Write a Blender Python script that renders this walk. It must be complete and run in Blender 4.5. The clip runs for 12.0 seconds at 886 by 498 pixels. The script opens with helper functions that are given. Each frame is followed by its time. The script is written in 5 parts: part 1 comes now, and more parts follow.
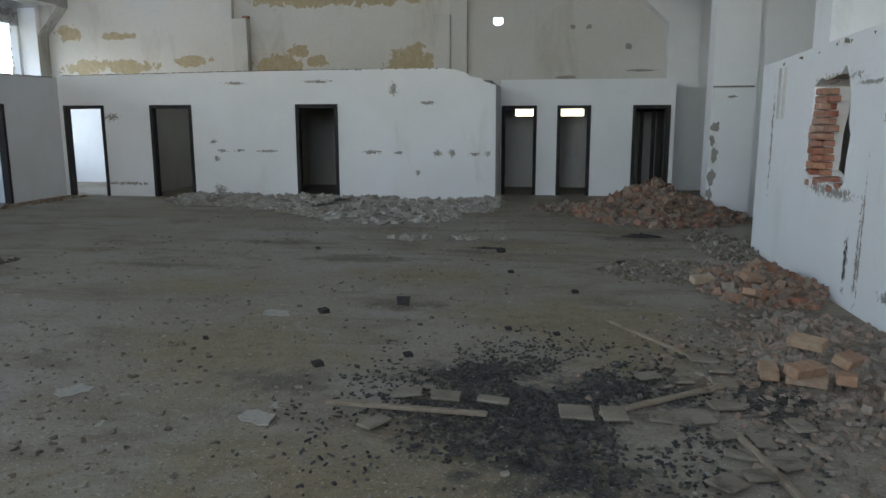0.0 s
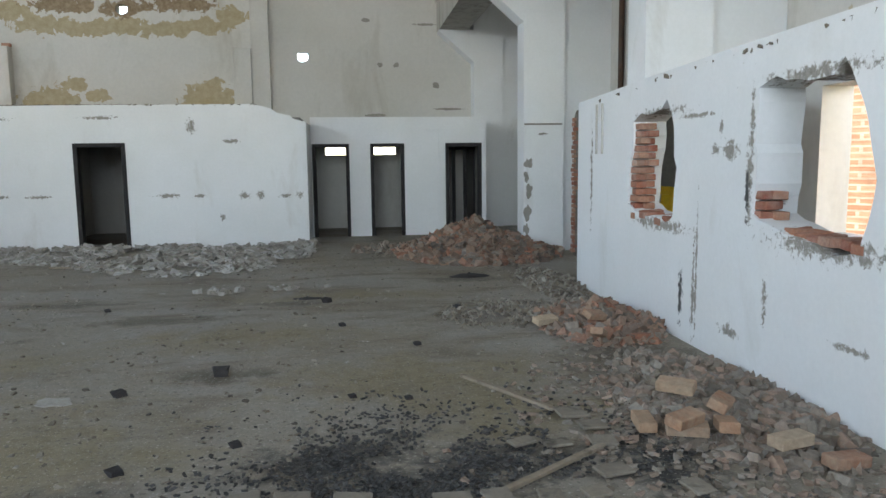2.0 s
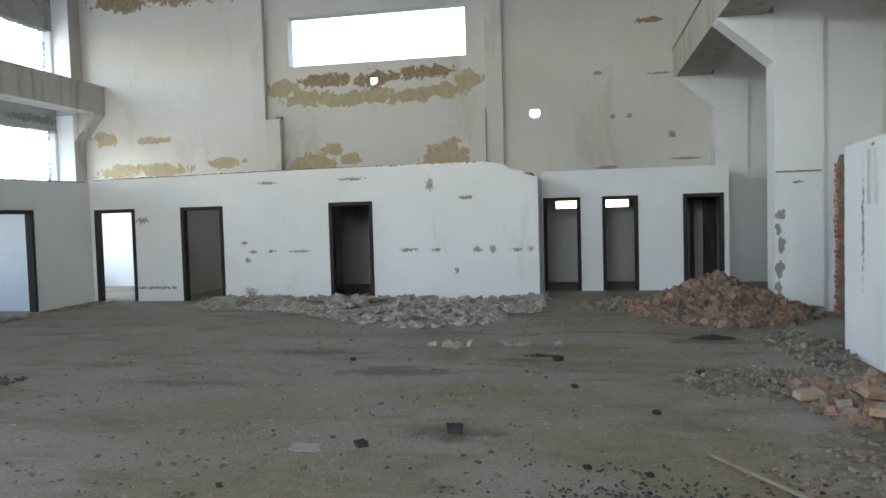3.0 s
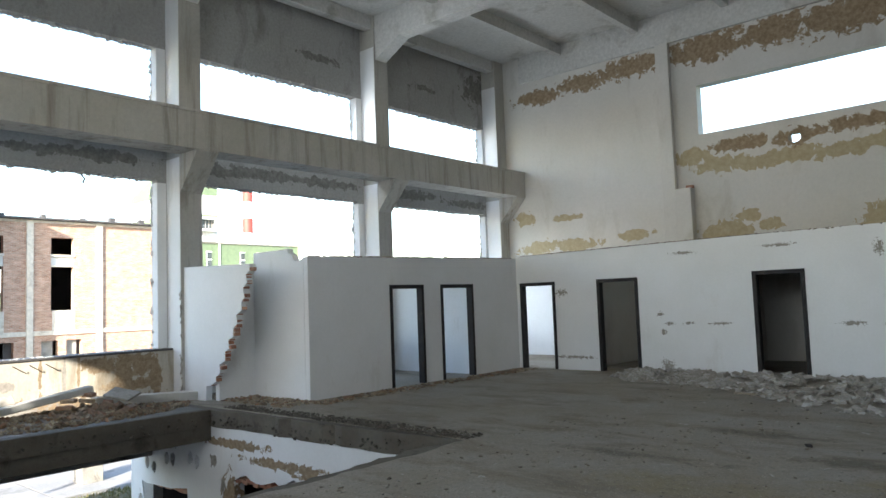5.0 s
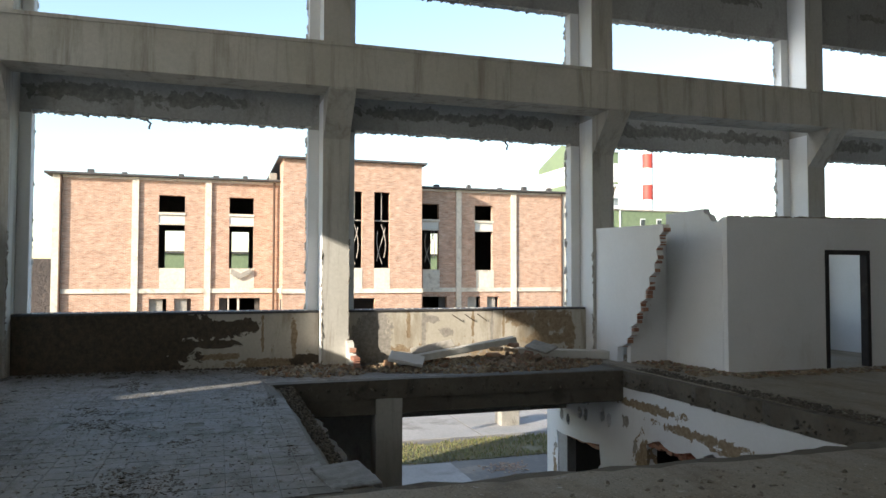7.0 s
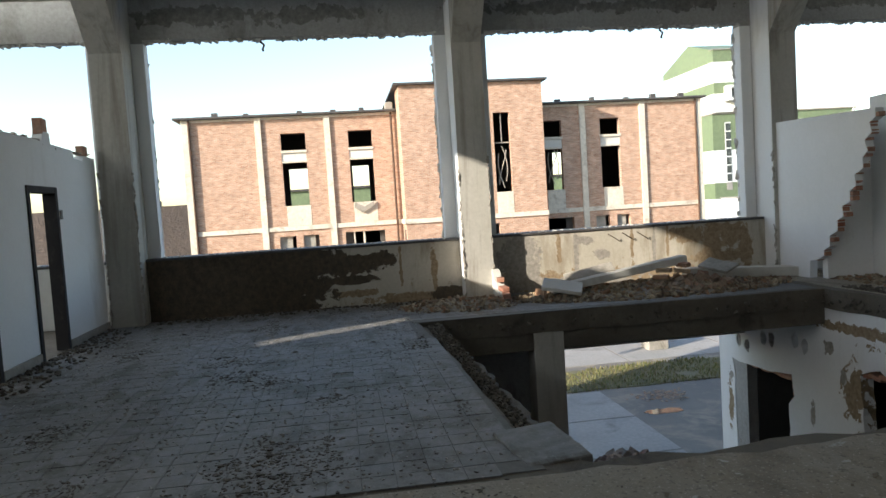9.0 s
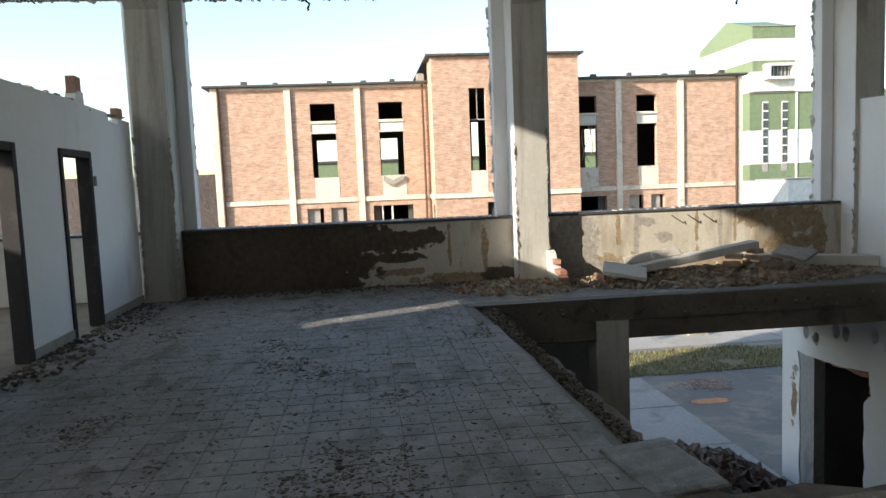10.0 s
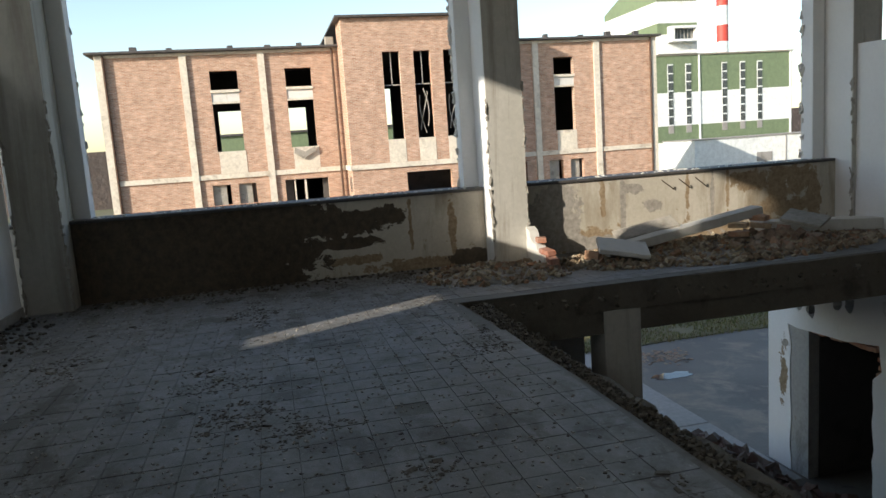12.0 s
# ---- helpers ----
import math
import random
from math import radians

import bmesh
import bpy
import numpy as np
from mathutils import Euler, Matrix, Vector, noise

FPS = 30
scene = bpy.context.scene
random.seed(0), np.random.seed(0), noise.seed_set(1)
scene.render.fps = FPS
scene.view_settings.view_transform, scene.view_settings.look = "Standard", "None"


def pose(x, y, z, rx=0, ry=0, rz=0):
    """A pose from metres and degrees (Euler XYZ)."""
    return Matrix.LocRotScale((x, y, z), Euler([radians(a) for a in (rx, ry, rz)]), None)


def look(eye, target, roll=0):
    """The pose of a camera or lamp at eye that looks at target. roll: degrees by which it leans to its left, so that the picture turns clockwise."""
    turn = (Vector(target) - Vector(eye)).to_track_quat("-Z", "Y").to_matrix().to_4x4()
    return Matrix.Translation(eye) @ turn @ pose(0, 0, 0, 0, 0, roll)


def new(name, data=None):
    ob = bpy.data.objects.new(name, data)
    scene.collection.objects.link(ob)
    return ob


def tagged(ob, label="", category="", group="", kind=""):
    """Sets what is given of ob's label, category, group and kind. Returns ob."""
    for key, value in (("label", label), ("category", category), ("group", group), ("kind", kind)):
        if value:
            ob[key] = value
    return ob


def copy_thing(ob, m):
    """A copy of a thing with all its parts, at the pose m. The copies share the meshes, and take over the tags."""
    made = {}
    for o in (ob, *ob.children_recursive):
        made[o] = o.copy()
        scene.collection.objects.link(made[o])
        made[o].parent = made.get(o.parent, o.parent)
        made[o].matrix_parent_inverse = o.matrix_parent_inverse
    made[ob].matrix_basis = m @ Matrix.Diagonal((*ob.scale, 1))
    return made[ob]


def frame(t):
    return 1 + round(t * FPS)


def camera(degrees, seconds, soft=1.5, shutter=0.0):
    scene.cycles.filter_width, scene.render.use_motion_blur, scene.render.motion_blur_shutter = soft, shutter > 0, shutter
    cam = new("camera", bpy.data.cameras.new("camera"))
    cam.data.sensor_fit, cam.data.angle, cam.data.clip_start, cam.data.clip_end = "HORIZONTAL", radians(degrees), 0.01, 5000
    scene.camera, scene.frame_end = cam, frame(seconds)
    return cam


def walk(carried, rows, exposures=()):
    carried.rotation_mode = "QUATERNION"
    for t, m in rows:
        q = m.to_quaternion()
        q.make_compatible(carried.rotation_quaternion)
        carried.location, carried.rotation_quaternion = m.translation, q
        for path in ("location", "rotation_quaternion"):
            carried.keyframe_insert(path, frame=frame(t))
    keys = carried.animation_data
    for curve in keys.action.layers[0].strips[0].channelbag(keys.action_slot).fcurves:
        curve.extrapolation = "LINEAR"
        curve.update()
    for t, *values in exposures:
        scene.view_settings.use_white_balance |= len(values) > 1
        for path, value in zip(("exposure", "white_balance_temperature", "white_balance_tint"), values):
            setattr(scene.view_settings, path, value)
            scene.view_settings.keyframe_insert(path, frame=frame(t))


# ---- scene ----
cam = camera(63.6, 12.0)
PATH = [
    (0, (0.101, 0.193, 1.723), (-0.185, 2.141, 1.372), -0.1),
    (0.5, (-0.123, 0.442, 1.72), (-0.353, 2.406, 1.423), -2.7),
    (1, (-0.045, 0.722, 1.721), (-0.188, 2.689, 1.391), -1.6),
    (1.5, (-0.061, 0.939, 1.716), (0.075, 2.91, 1.405), -1.1),
    (2, (-0.165, 0.963, 1.694), (0.085, 2.932, 1.448), -0.7),
    (2.5, (-0.259, 1.121, 1.774), (-0.445, 3.11, 1.675), 1.0),
    (2.7, (-0.202, 1.121, 1.752), (-0.474, 3.099, 1.638), 0.0),
    (4.3, (-0.546, 1.04, 1.743), (-1.525, 2.777, 1.905), -2.4),
    (4.5, (-0.594, 1.041, 1.736), (-1.663, 2.722, 1.914), -2.1),
    (5, (-0.698, 0.975, 1.724), (-2.014, 2.473, 1.871), -2.1),
    (5.5, (-0.858, 0.909, 1.696), (-2.467, 2.092, 1.807), -2.0),
    (6, (-0.896, 0.992, 1.718), (-2.737, 1.761, 1.857), -3.0),
    (6.5, (-0.963, 1.027, 1.701), (-2.88, 1.571, 1.869), -3.6),
    (7, (-1.166, 0.964, 1.628), (-3.072, 1.565, 1.704), 0.1),
    (7.5, (-1.499, 1.061, 1.633), (-3.454, 1.474, 1.546), -1.1),
    (7.7, (-1.626, 1.056, 1.642), (-3.594, 1.401, 1.557), -1.2),
    (9.3, (-2.903, 0.706, 1.543), (-4.879, 0.986, 1.407), -3.9),
    (9.5, (-3.034, 0.61, 1.585), (-5.004, 0.912, 1.413), -2.8),
    (10, (-3.464, 0.472, 1.566), (-5.444, 0.685, 1.378), -2.3),
    (10.5, (-3.931, 0.361, 1.546), (-5.897, 0.615, 1.285), -2.0),
    (11, (-4.383, 0.253, 1.541), (-6.343, 0.538, 1.268), -3.6),
    (11.5, (-4.89, 0.155, 1.56), (-6.848, 0.44, 1.273), -3.0),
    (12, (-5.402, 0.018, 1.558), (-7.328, 0.476, 1.274), -3.9),
]
EXPOSURES = [(0.0, 2.25, 6150, 10), (1.5, 2.8, 6150, 10), (2.0, 2.85, 6200, 10), (2.5, 2.88, 6250, 10), (4.5, 2.5, 6250, 10), (6.5, 1.68, 6650, 10), (7.5, 1.25, 6650, 10), (9.5, 1.31, 6650, 10), (10.5, 1.33, 6700, 10), (12.0, 0.9, 6700, 10)]
walk(cam, [(t, look(eye, target, roll)) for t, eye, target, roll in PATH], EXPOSURES)
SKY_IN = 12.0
# light: low winter sun from the south-south-east, pale sky
SUN_DIR = Vector((0.5, -1.0, 0.42)).normalized()   # towards the sun
world = bpy.data.worlds.new("sky")
scene.world = world
world.use_nodes = True
wn = world.node_tree
sky = wn.nodes.new("ShaderNodeTexSky")
sky.sky_type, sky.sun_disc = "NISHITA", False
sky.sun_elevation = math.asin(SUN_DIR.z)
sky.sun_rotation = math.atan2(SUN_DIR.x, SUN_DIR.y)
sky.air_density, sky.dust_density, sky.ozone_density = 1.1, 0.8, 1.4
wn.links.new(sky.outputs[0], wn.nodes["Background"].inputs[0])
wn.nodes["Background"].inputs[1].default_value = 0.15
sun = new("sun", bpy.data.lights.new("sun", "SUN"))
sun.data.energy, sun.data.angle, sun.data.color = 4.0, radians(0.5), (1.0, 0.93, 0.82)
sun.matrix_world = look((0, 0, 60), Vector((0, 0, 60)) - SUN_DIR)


# added area lamps at window openings, standing in for sky light; south ones unseen
def window_fill(name, at, towards, width, height, watts):
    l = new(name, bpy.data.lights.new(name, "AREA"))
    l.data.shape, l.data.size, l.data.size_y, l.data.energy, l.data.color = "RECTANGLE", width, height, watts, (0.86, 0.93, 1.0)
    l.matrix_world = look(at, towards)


window_fill("south_window_light", (-3.5, -8.5, 5.1), (-3.5, 0, 4.4), 4.6, 4.2, SKY_IN * 6.5)
window_fill("south_window_light", (1.8, -8.5, 5.1), (1.8, 0, 4.4), 4.4, 4.2, SKY_IN * 6.5)
window_fill("west_window_light", (-14.74, 11.2, 6.4), (0, 11.4, 4.0), 4.3, 1.5, SKY_IN * 2.0)
window_fill("west_window_light", (-14.74, 16.6, 6.4), (0, 16.4, 4.0), 4.2, 1.5, SKY_IN * 0.6)
window_fill("west_window_light", (-14.74, 17.4, 1.75), (0, 17.4, 1.2), 2.6, 1.3, SKY_IN * 1.6)
window_fill("west_window_light", (-14.6, -5.3, 6.3), (0, -5.0, 5.2), 4.3, 1.7, SKY_IN * 19)


# ---- materials ----
def material(name):
    m = bpy.data.materials.new(name)
    m.use_nodes = True
    return m, m.node_tree, m.node_tree.nodes["Principled BSDF"]


def add(nt, kind, **values):
    n = nt.nodes.new(kind)
    for k, v in values.items():
        n.inputs[k.replace("_", " ")].default_value = v
    return n


def ramp(nt, fac, stops):
    r = nt.nodes.new("ShaderNodeValToRGB")
    while len(r.color_ramp.elements) < len(stops):
        r.color_ramp.elements.new(0.5)
    for e, (p, c) in zip(r.color_ramp.elements, stops):
        e.position, e.color = p, (*c, 1) if len(c) == 3 else c
    nt.links.new(fac, r.inputs[0])
    return r.outputs[0]


def mixed(nt, fac, a, b, mode="MIX"):
    m = nt.nodes.new("ShaderNodeMix")
    m.data_type, m.blend_type = "RGBA", mode
    for sock, v in ((m.inputs[0], fac), (m.inputs[6], a), (m.inputs[7], b)):
        if isinstance(v, (int, float)):
            sock.default_value = v
        elif isinstance(v, tuple):
            sock.default_value = (*v, 1)
        else:
            nt.links.new(v, sock)
    return m.outputs[2]


def place_vec(nt, scale=(1, 1, 1), offset=(0, 0, 0)):
    g = nt.nodes.new("ShaderNodeNewGeometry")
    mp = nt.nodes.new("ShaderNodeMapping")
    mp.inputs["Scale"].default_value, mp.inputs["Location"].default_value = scale, offset
    nt.links.new(g.outputs["Position"], mp.inputs["Vector"])
    return mp.outputs[0]


def noise_tex(nt, scale, detail=6.0, rough=0.6, stretch=(1, 1, 1), offset=(0, 0, 0), warp=0.0):
    n = add(nt, "ShaderNodeTexNoise", Scale=scale, Detail=detail, Roughness=rough, Distortion=warp)
    nt.links.new(place_vec(nt, stretch, offset), n.inputs["Vector"])
    return n.outputs["Fac"]


def bumped(nt, bsdf, height, strength, distance):
    b = add(nt, "ShaderNodeBump", Strength=strength, Distance=distance)
    nt.links.new(height, b.inputs["Height"])
    nt.links.new(b.outputs[0], bsdf.inputs["Normal"])


def worn(name, main, second, stain, rough=0.85, big=0.5, fine=14.0, stain_scale=1.3, stain_lo=0.55, stain_hi=0.68,
         stretch=(1, 1, 1), bump=0.35, depth=0.01, chips=None, metal=0.0, chip_at=0.66, chip_scale=3.0, tone=(0.72, 1.08)):
    """A weathered surface: two tones at a large scale, fine grain, stains with soft edges, chips with hard ones."""
    m, nt, bsdf = material(name)
    large = noise_tex(nt, big, 5, 0.6)
    grain = noise_tex(nt, fine, 8, 0.7)
    col = ramp(nt, large, [(0.35, main), (0.65, second)])
    st = ramp(nt, noise_tex(nt, stain_scale, 8, 0.65, stretch, (7, 3, 1), 0.4), [(stain_lo, (0, 0, 0)), (stain_hi, (1, 1, 1))])
    col = mixed(nt, st, col, stain)
    col = mixed(nt, 1.0, col, ramp(nt, grain, [(0.25, (tone[0],) * 3), (0.7, (tone[1],) * 3)]), "MULTIPLY")
    height = grain
    if chips:
        c = ramp(nt, noise_tex(nt, chip_scale, 10, 0.62, (1, 1, 1), (1, 9, 4), 0.6), [(chip_at, (0, 0, 0)), (chip_at + 0.012, (1, 1, 1))])
        col = mixed(nt, c, col, chips)
        inv = nt.nodes.new("ShaderNodeMath")
        inv.operation = "SUBTRACT"
        nt.links.new(grain, inv.inputs[0])
        nt.links.new(c, inv.inputs[1])
        height = inv.outputs[0]
    nt.links.new(col, bsdf.inputs["Base Color"])
    r = ramp(nt, grain, [(0.3, (rough - 0.12,) * 3), (0.7, (min(1, rough + 0.08),) * 3)])
    nt.links.new(r, bsdf.inputs["Roughness"])
    bsdf.inputs["Metallic"].default_value = metal
    bumped(nt, bsdf, height, bump, depth)
    return m


def piecewise(name, tones, rough=0.9, dust=(0.42, 0.38, 0.33), dust_amount=0.35, fine=25.0):
    """For bricks, chunks and tiles: a tone for each object or each island, with dust and grain."""
    m, nt, bsdf = material(name)
    geo, info = nt.nodes.new("ShaderNodeNewGeometry"), nt.nodes.new("ShaderNodeObjectInfo")
    s = nt.nodes.new("ShaderNodeMath")
    s.operation = "ADD"
    nt.links.new(geo.outputs["Random Per Island"], s.inputs[0])
    nt.links.new(info.outputs["Random"], s.inputs[1])
    f = nt.nodes.new("ShaderNodeMath")
    f.operation = "FRACT"
    nt.links.new(s.outputs[0], f.inputs[0])
    col = ramp(nt, f.outputs[0], [(i / max(1, len(tones) - 1), t) for i, t in enumerate(tones)])
    grain = noise_tex(nt, fine, 8, 0.7)
    d = ramp(nt, noise_tex(nt, 4.0, 8, 0.7), [(0.5 - 0.25 * dust_amount, (0, 0, 0)), (0.75, (1, 1, 1))])
    dm = nt.nodes.new("ShaderNodeMath")
    dm.operation = "MULTIPLY"
    nt.links.new(d, dm.inputs[0])
    dm.inputs[1].default_value = dust_amount * 2
    dm.use_clamp = True
    col = mixed(nt, dm.outputs[0], col, dust)
    col = mixed(nt, 1.0, col, ramp(nt, grain, [(0.25, (0.6, 0.6, 0.6)), (0.7, (1.1, 1.1, 1.1))]), "MULTIPLY")
    nt.links.new(col, bsdf.inputs["Base Color"])
    bsdf.inputs["Roughness"].default_value = rough
    bumped(nt, bsdf, grain, 0.5, 0.008)
    return m


def facade_brick(name, swap):
    """Brickwork far off: courses by a brick texture on the plane of the wall."""
    m, nt, bsdf = material(name)
    g = nt.nodes.new("ShaderNodeNewGeometry")
    sep, com = nt.nodes.new("ShaderNodeSeparateXYZ"), nt.nodes.new("ShaderNodeCombineXYZ")
    nt.links.new(g.outputs["Position"], sep.inputs[0])
    nt.links.new(sep.outputs[swap], com.inputs[0])
    nt.links.new(sep.outputs[2], com.inputs[1])
    b = add(nt, "ShaderNodeTexBrick", Scale=1.0, Mortar_Size=0.012, Brick_Width=0.26, Row_Height=0.075)
    b.inputs["Color1"].default_value = (0.375, 0.20, 0.125, 1)
    b.inputs["Color2"].default_value = (0.49, 0.30, 0.205, 1)
    b.inputs["Mortar"].default_value = (0.49, 0.41, 0.34, 1)
    nt.links.new(com.outputs[0], b.inputs["Vector"])
    tone = ramp(nt, noise_tex(nt, 2.2, 8, 0.7), [(0.3, (0.78, 0.76, 0.74)), (0.7, (1.12, 1.1, 1.08))])
    col = mixed(nt, 1.0, b.outputs[0], tone, "MULTIPLY")
    courses = ramp(nt, noise_tex(nt, 2.2, 6, 0.75, (1, 1, 6), (3, 8, 2)), [(0.35, (0.70, 0.68, 0.66)), (0.65, (1.2, 1.2, 1.22))])
    col = mixed(nt, 1.0, col, courses, "MULTIPLY")
    nt.links.new(col, bsdf.inputs["Base Color"])
    bsdf.inputs["Roughness"].default_value = 0.92
    bumped(nt, bsdf, b.outputs["Fac"], -0.4, 0.01)
    return m


M = {}
M["white"] = worn("white_paint", (0.80, 0.80, 0.80), (0.74, 0.74, 0.73), (0.58, 0.56, 0.52), big=0.6, fine=22, stain_scale=1.1, stain_lo=0.60, stain_hi=0.78,
                  stretch=(1, 1, 0.35), bump=0.2, depth=0.006, chips=(0.50, 0.47, 0.41), chip_at=0.745, chip_scale=2.2, tone=(0.95, 1.02))
M["plaster"] = worn("old_plaster", (0.62, 0.60, 0.56), (0.55, 0.53, 0.48), (0.42, 0.39, 0.33), big=0.35, fine=14, stain_scale=0.9, stain_lo=0.56, stain_hi=0.76,
                    stretch=(1, 1, 0.3), bump=0.25, depth=0.008, chips=(0.47, 0.41, 0.30), chip_at=0.72, chip_scale=1.4, tone=(0.92, 1.03))
M["concrete"] = worn("stained_concrete", (0.50, 0.48, 0.44), (0.43, 0.41, 0.36), (0.25, 0.22, 0.18), big=0.6, fine=16, stain_scale=4.0, stain_lo=0.50, stain_hi=0.72,
                     stretch=(1, 1, 0.09), bump=0.3, depth=0.008, tone=(0.86, 1.05))
M["lintel"] = worn("sooty_plaster", (0.42, 0.41, 0.39), (0.36, 0.35, 0.33), (0.16, 0.15, 0.13), big=0.5, fine=16, stain_scale=1.9, stain_lo=0.54, stain_hi=0.70,
                   stretch=(1, 1, 0.4), bump=0.3, depth=0.008, chips=(0.25, 0.22, 0.19), chip_at=0.69)
M["ochre"] = worn("bare_ochre_plaster", (0.44, 0.33, 0.16), (0.38, 0.28, 0.14), (0.52, 0.46, 0.34), big=2.0, fine=20, stain_scale=3, bump=0.4, depth=0.01)
M["greybare"] = worn("bare_grey_plaster", (0.36, 0.33, 0.29), (0.28, 0.26, 0.22), (0.18, 0.16, 0.13), big=2.0, fine=20, stain_scale=3, bump=0.4, depth=0.01)
M["ceiling"] = worn("ceiling_whitewash", (0.62, 0.61, 0.58), (0.55, 0.54, 0.51), (0.40, 0.38, 0.34), big=0.4, fine=12, stain_scale=0.8, bump=0.2, depth=0.006)
M["soil"] = worn("earth_dusted_concrete", (0.33, 0.30, 0.255), (0.265, 0.225, 0.165), (0.185, 0.15, 0.105), rough=0.76, big=0.5, fine=11, stain_scale=1.3,
                 stain_lo=0.50, stain_hi=0.66, stretch=(0.6, 1.3, 1), bump=0.7, depth=0.02, chips=(0.40, 0.38, 0.34), chip_at=0.66, chip_scale=7)
M["slab"] = worn("broken_slab_concrete", (0.15, 0.13, 0.10), (0.11, 0.092, 0.07), (0.06, 0.05, 0.04), big=1.5, fine=18, stain_scale=2.5, bump=0.8, depth=0.02)
M["screed"] = worn("mortar_bed", (0.17, 0.165, 0.155), (0.14, 0.135, 0.125), (0.10, 0.09, 0.075), big=1.5, fine=18, stain_scale=2.5, bump=0.6, depth=0.01)
M["tile"] = piecewise("grey_floor_tile", [(0.19, 0.19, 0.192), (0.235, 0.235, 0.233), (0.21, 0.207, 0.20)], rough=0.58, dust=(0.12, 0.105, 0.085), dust_amount=0.5, fine=12)
_nt = M["tile"].node_tree
_bs = _nt.nodes["Principled BSDF"]
_dirt = ramp(_nt, noise_tex(_nt, 1.7, 10, 0.72, (1, 1.5, 1), (4, 2, 0), 0.4), [(0.52, (0, 0, 0)), (0.60, (0.9, 0.9, 0.9))])
_nt.links.new(mixed(_nt, _dirt, _bs.inputs["Base Color"].links[0].from_socket, (0.07, 0.058, 0.042)), _bs.inputs["Base Color"])
M["brick"] = piecewise("red_brick", [(0.30, 0.10, 0.06), (0.40, 0.17, 0.10), (0.46, 0.24, 0.15), (0.36, 0.14, 0.085)], dust=(0.45, 0.40, 0.34), dust_amount=0.3)
M["dusty_brick"] = piecewise("dusty_brick", [(0.36, 0.18, 0.10), (0.44, 0.29, 0.18), (0.46, 0.36, 0.25), (0.32, 0.15, 0.09)], dust=(0.40, 0.33, 0.24), dust_amount=0.45)
M["rubble"] = piecewise("brick_rubble", [(0.27, 0.12, 0.075), (0.34, 0.20, 0.13), (0.31, 0.26, 0.20), (0.36, 0.22, 0.145), (0.25, 0.18, 0.13)], dust=(0.34, 0.28, 0.22), dust_amount=0.55)
M["dark_rubble"] = piecewise("dark_brick_rubble", [(0.17, 0.085, 0.06), (0.11, 0.08, 0.06), (0.20, 0.15, 0.115), (0.13, 0.065, 0.045), (0.08, 0.06, 0.045)], dust_amount=0.15)
M["mixed_rubble"] = piecewise("mixed_rubble", [(0.30, 0.13, 0.075), (0.20, 0.14, 0.10), (0.33, 0.21, 0.14), (0.13, 0.10, 0.08), (0.28, 0.24, 0.19), (0.38, 0.17, 0.10)], dust_amount=0.2)
M["plaster_rubble"] = piecewise("plaster_rubble", [(0.46, 0.44, 0.40), (0.34, 0.31, 0.27), (0.55, 0.53, 0.50), (0.28, 0.25, 0.21), (0.38, 0.35, 0.30)], dust=(0.40, 0.37, 0.32), dust_amount=0.3)
M["grit"] = piecewise("floor_grit", [(0.26, 0.23, 0.18), (0.14, 0.11, 0.08), (0.34, 0.31, 0.26), (0.20, 0.165, 0.12), (0.09, 0.075, 0.06)], dust_amount=0.1)
M["mortar_brick"] = piecewise("mortar_and_brick", [(0.24, 0.20, 0.155), (0.18, 0.145, 0.11), (0.33, 0.23, 0.17), (0.28, 0.25, 0.21), (0.14, 0.115, 0.09)], dust_amount=0.2)
M["ledge_rubble"] = piecewise("ledge_rubble", [(0.34, 0.26, 0.16), (0.20, 0.13, 0.075), (0.44, 0.37, 0.26), (0.13, 0.095, 0.065), (0.36, 0.19, 0.10)], dust_amount=0.2)
M["char"] = piecewise("burnt_grit", [(0.02, 0.02, 0.02), (0.05, 0.048, 0.045), (0.10, 0.095, 0.09), (0.03, 0.028, 0.026)], dust=(0.15, 0.14, 0.125), dust_amount=0.15)
M["frame"] = worn("dark_door_frame", (0.022, 0.019, 0.019), (0.03, 0.026, 0.025), (0.05, 0.042, 0.038), rough=0.86, big=3, fine=30, stain_scale=5, bump=0.2, depth=0.003)
M["wood"] = worn("weathered_board", (0.33, 0.27, 0.20), (0.26, 0.21, 0.15), (0.17, 0.13, 0.09), big=3, fine=30, stain_scale=6, bump=0.4, depth=0.004)
M["steel"] = worn("rusty_steel", (0.07, 0.05, 0.04), (0.12, 0.06, 0.035), (0.03, 0.025, 0.02), rough=0.7, big=6, fine=40, stain_scale=8, metal=0.4, bump=0.3, depth=0.002)
M["facade"] = facade_brick("facade_brickwork", 1)
M["facade_side"] = facade_brick("facade_brickwork_side", 0)
M["trim"] = worn("pale_concrete_trim", (0.66, 0.60, 0.50), (0.58, 0.52, 0.43), (0.42, 0.36, 0.29), big=0.8, fine=6, stain_scale=1.5, bump=0.3, depth=0.02)
M["dim"] = worn("shaded_room_plaster", (0.26, 0.25, 0.22), (0.20, 0.19, 0.17), (0.12, 0.11, 0.09), big=0.8, fine=14, stain_scale=1.5, stretch=(1, 1, 0.4))
M["dark"] = worn("shaded_interior_plaster", (0.10, 0.09, 0.08), (0.07, 0.065, 0.06), (0.05, 0.045, 0.04), big=0.5, fine=6, stain_scale=1)
M["tar"] = worn("tarred_sheet_edge", (0.055, 0.05, 0.05), (0.08, 0.075, 0.07), (0.12, 0.11, 0.10), rough=0.6, big=1.5, fine=12, stain_scale=3)
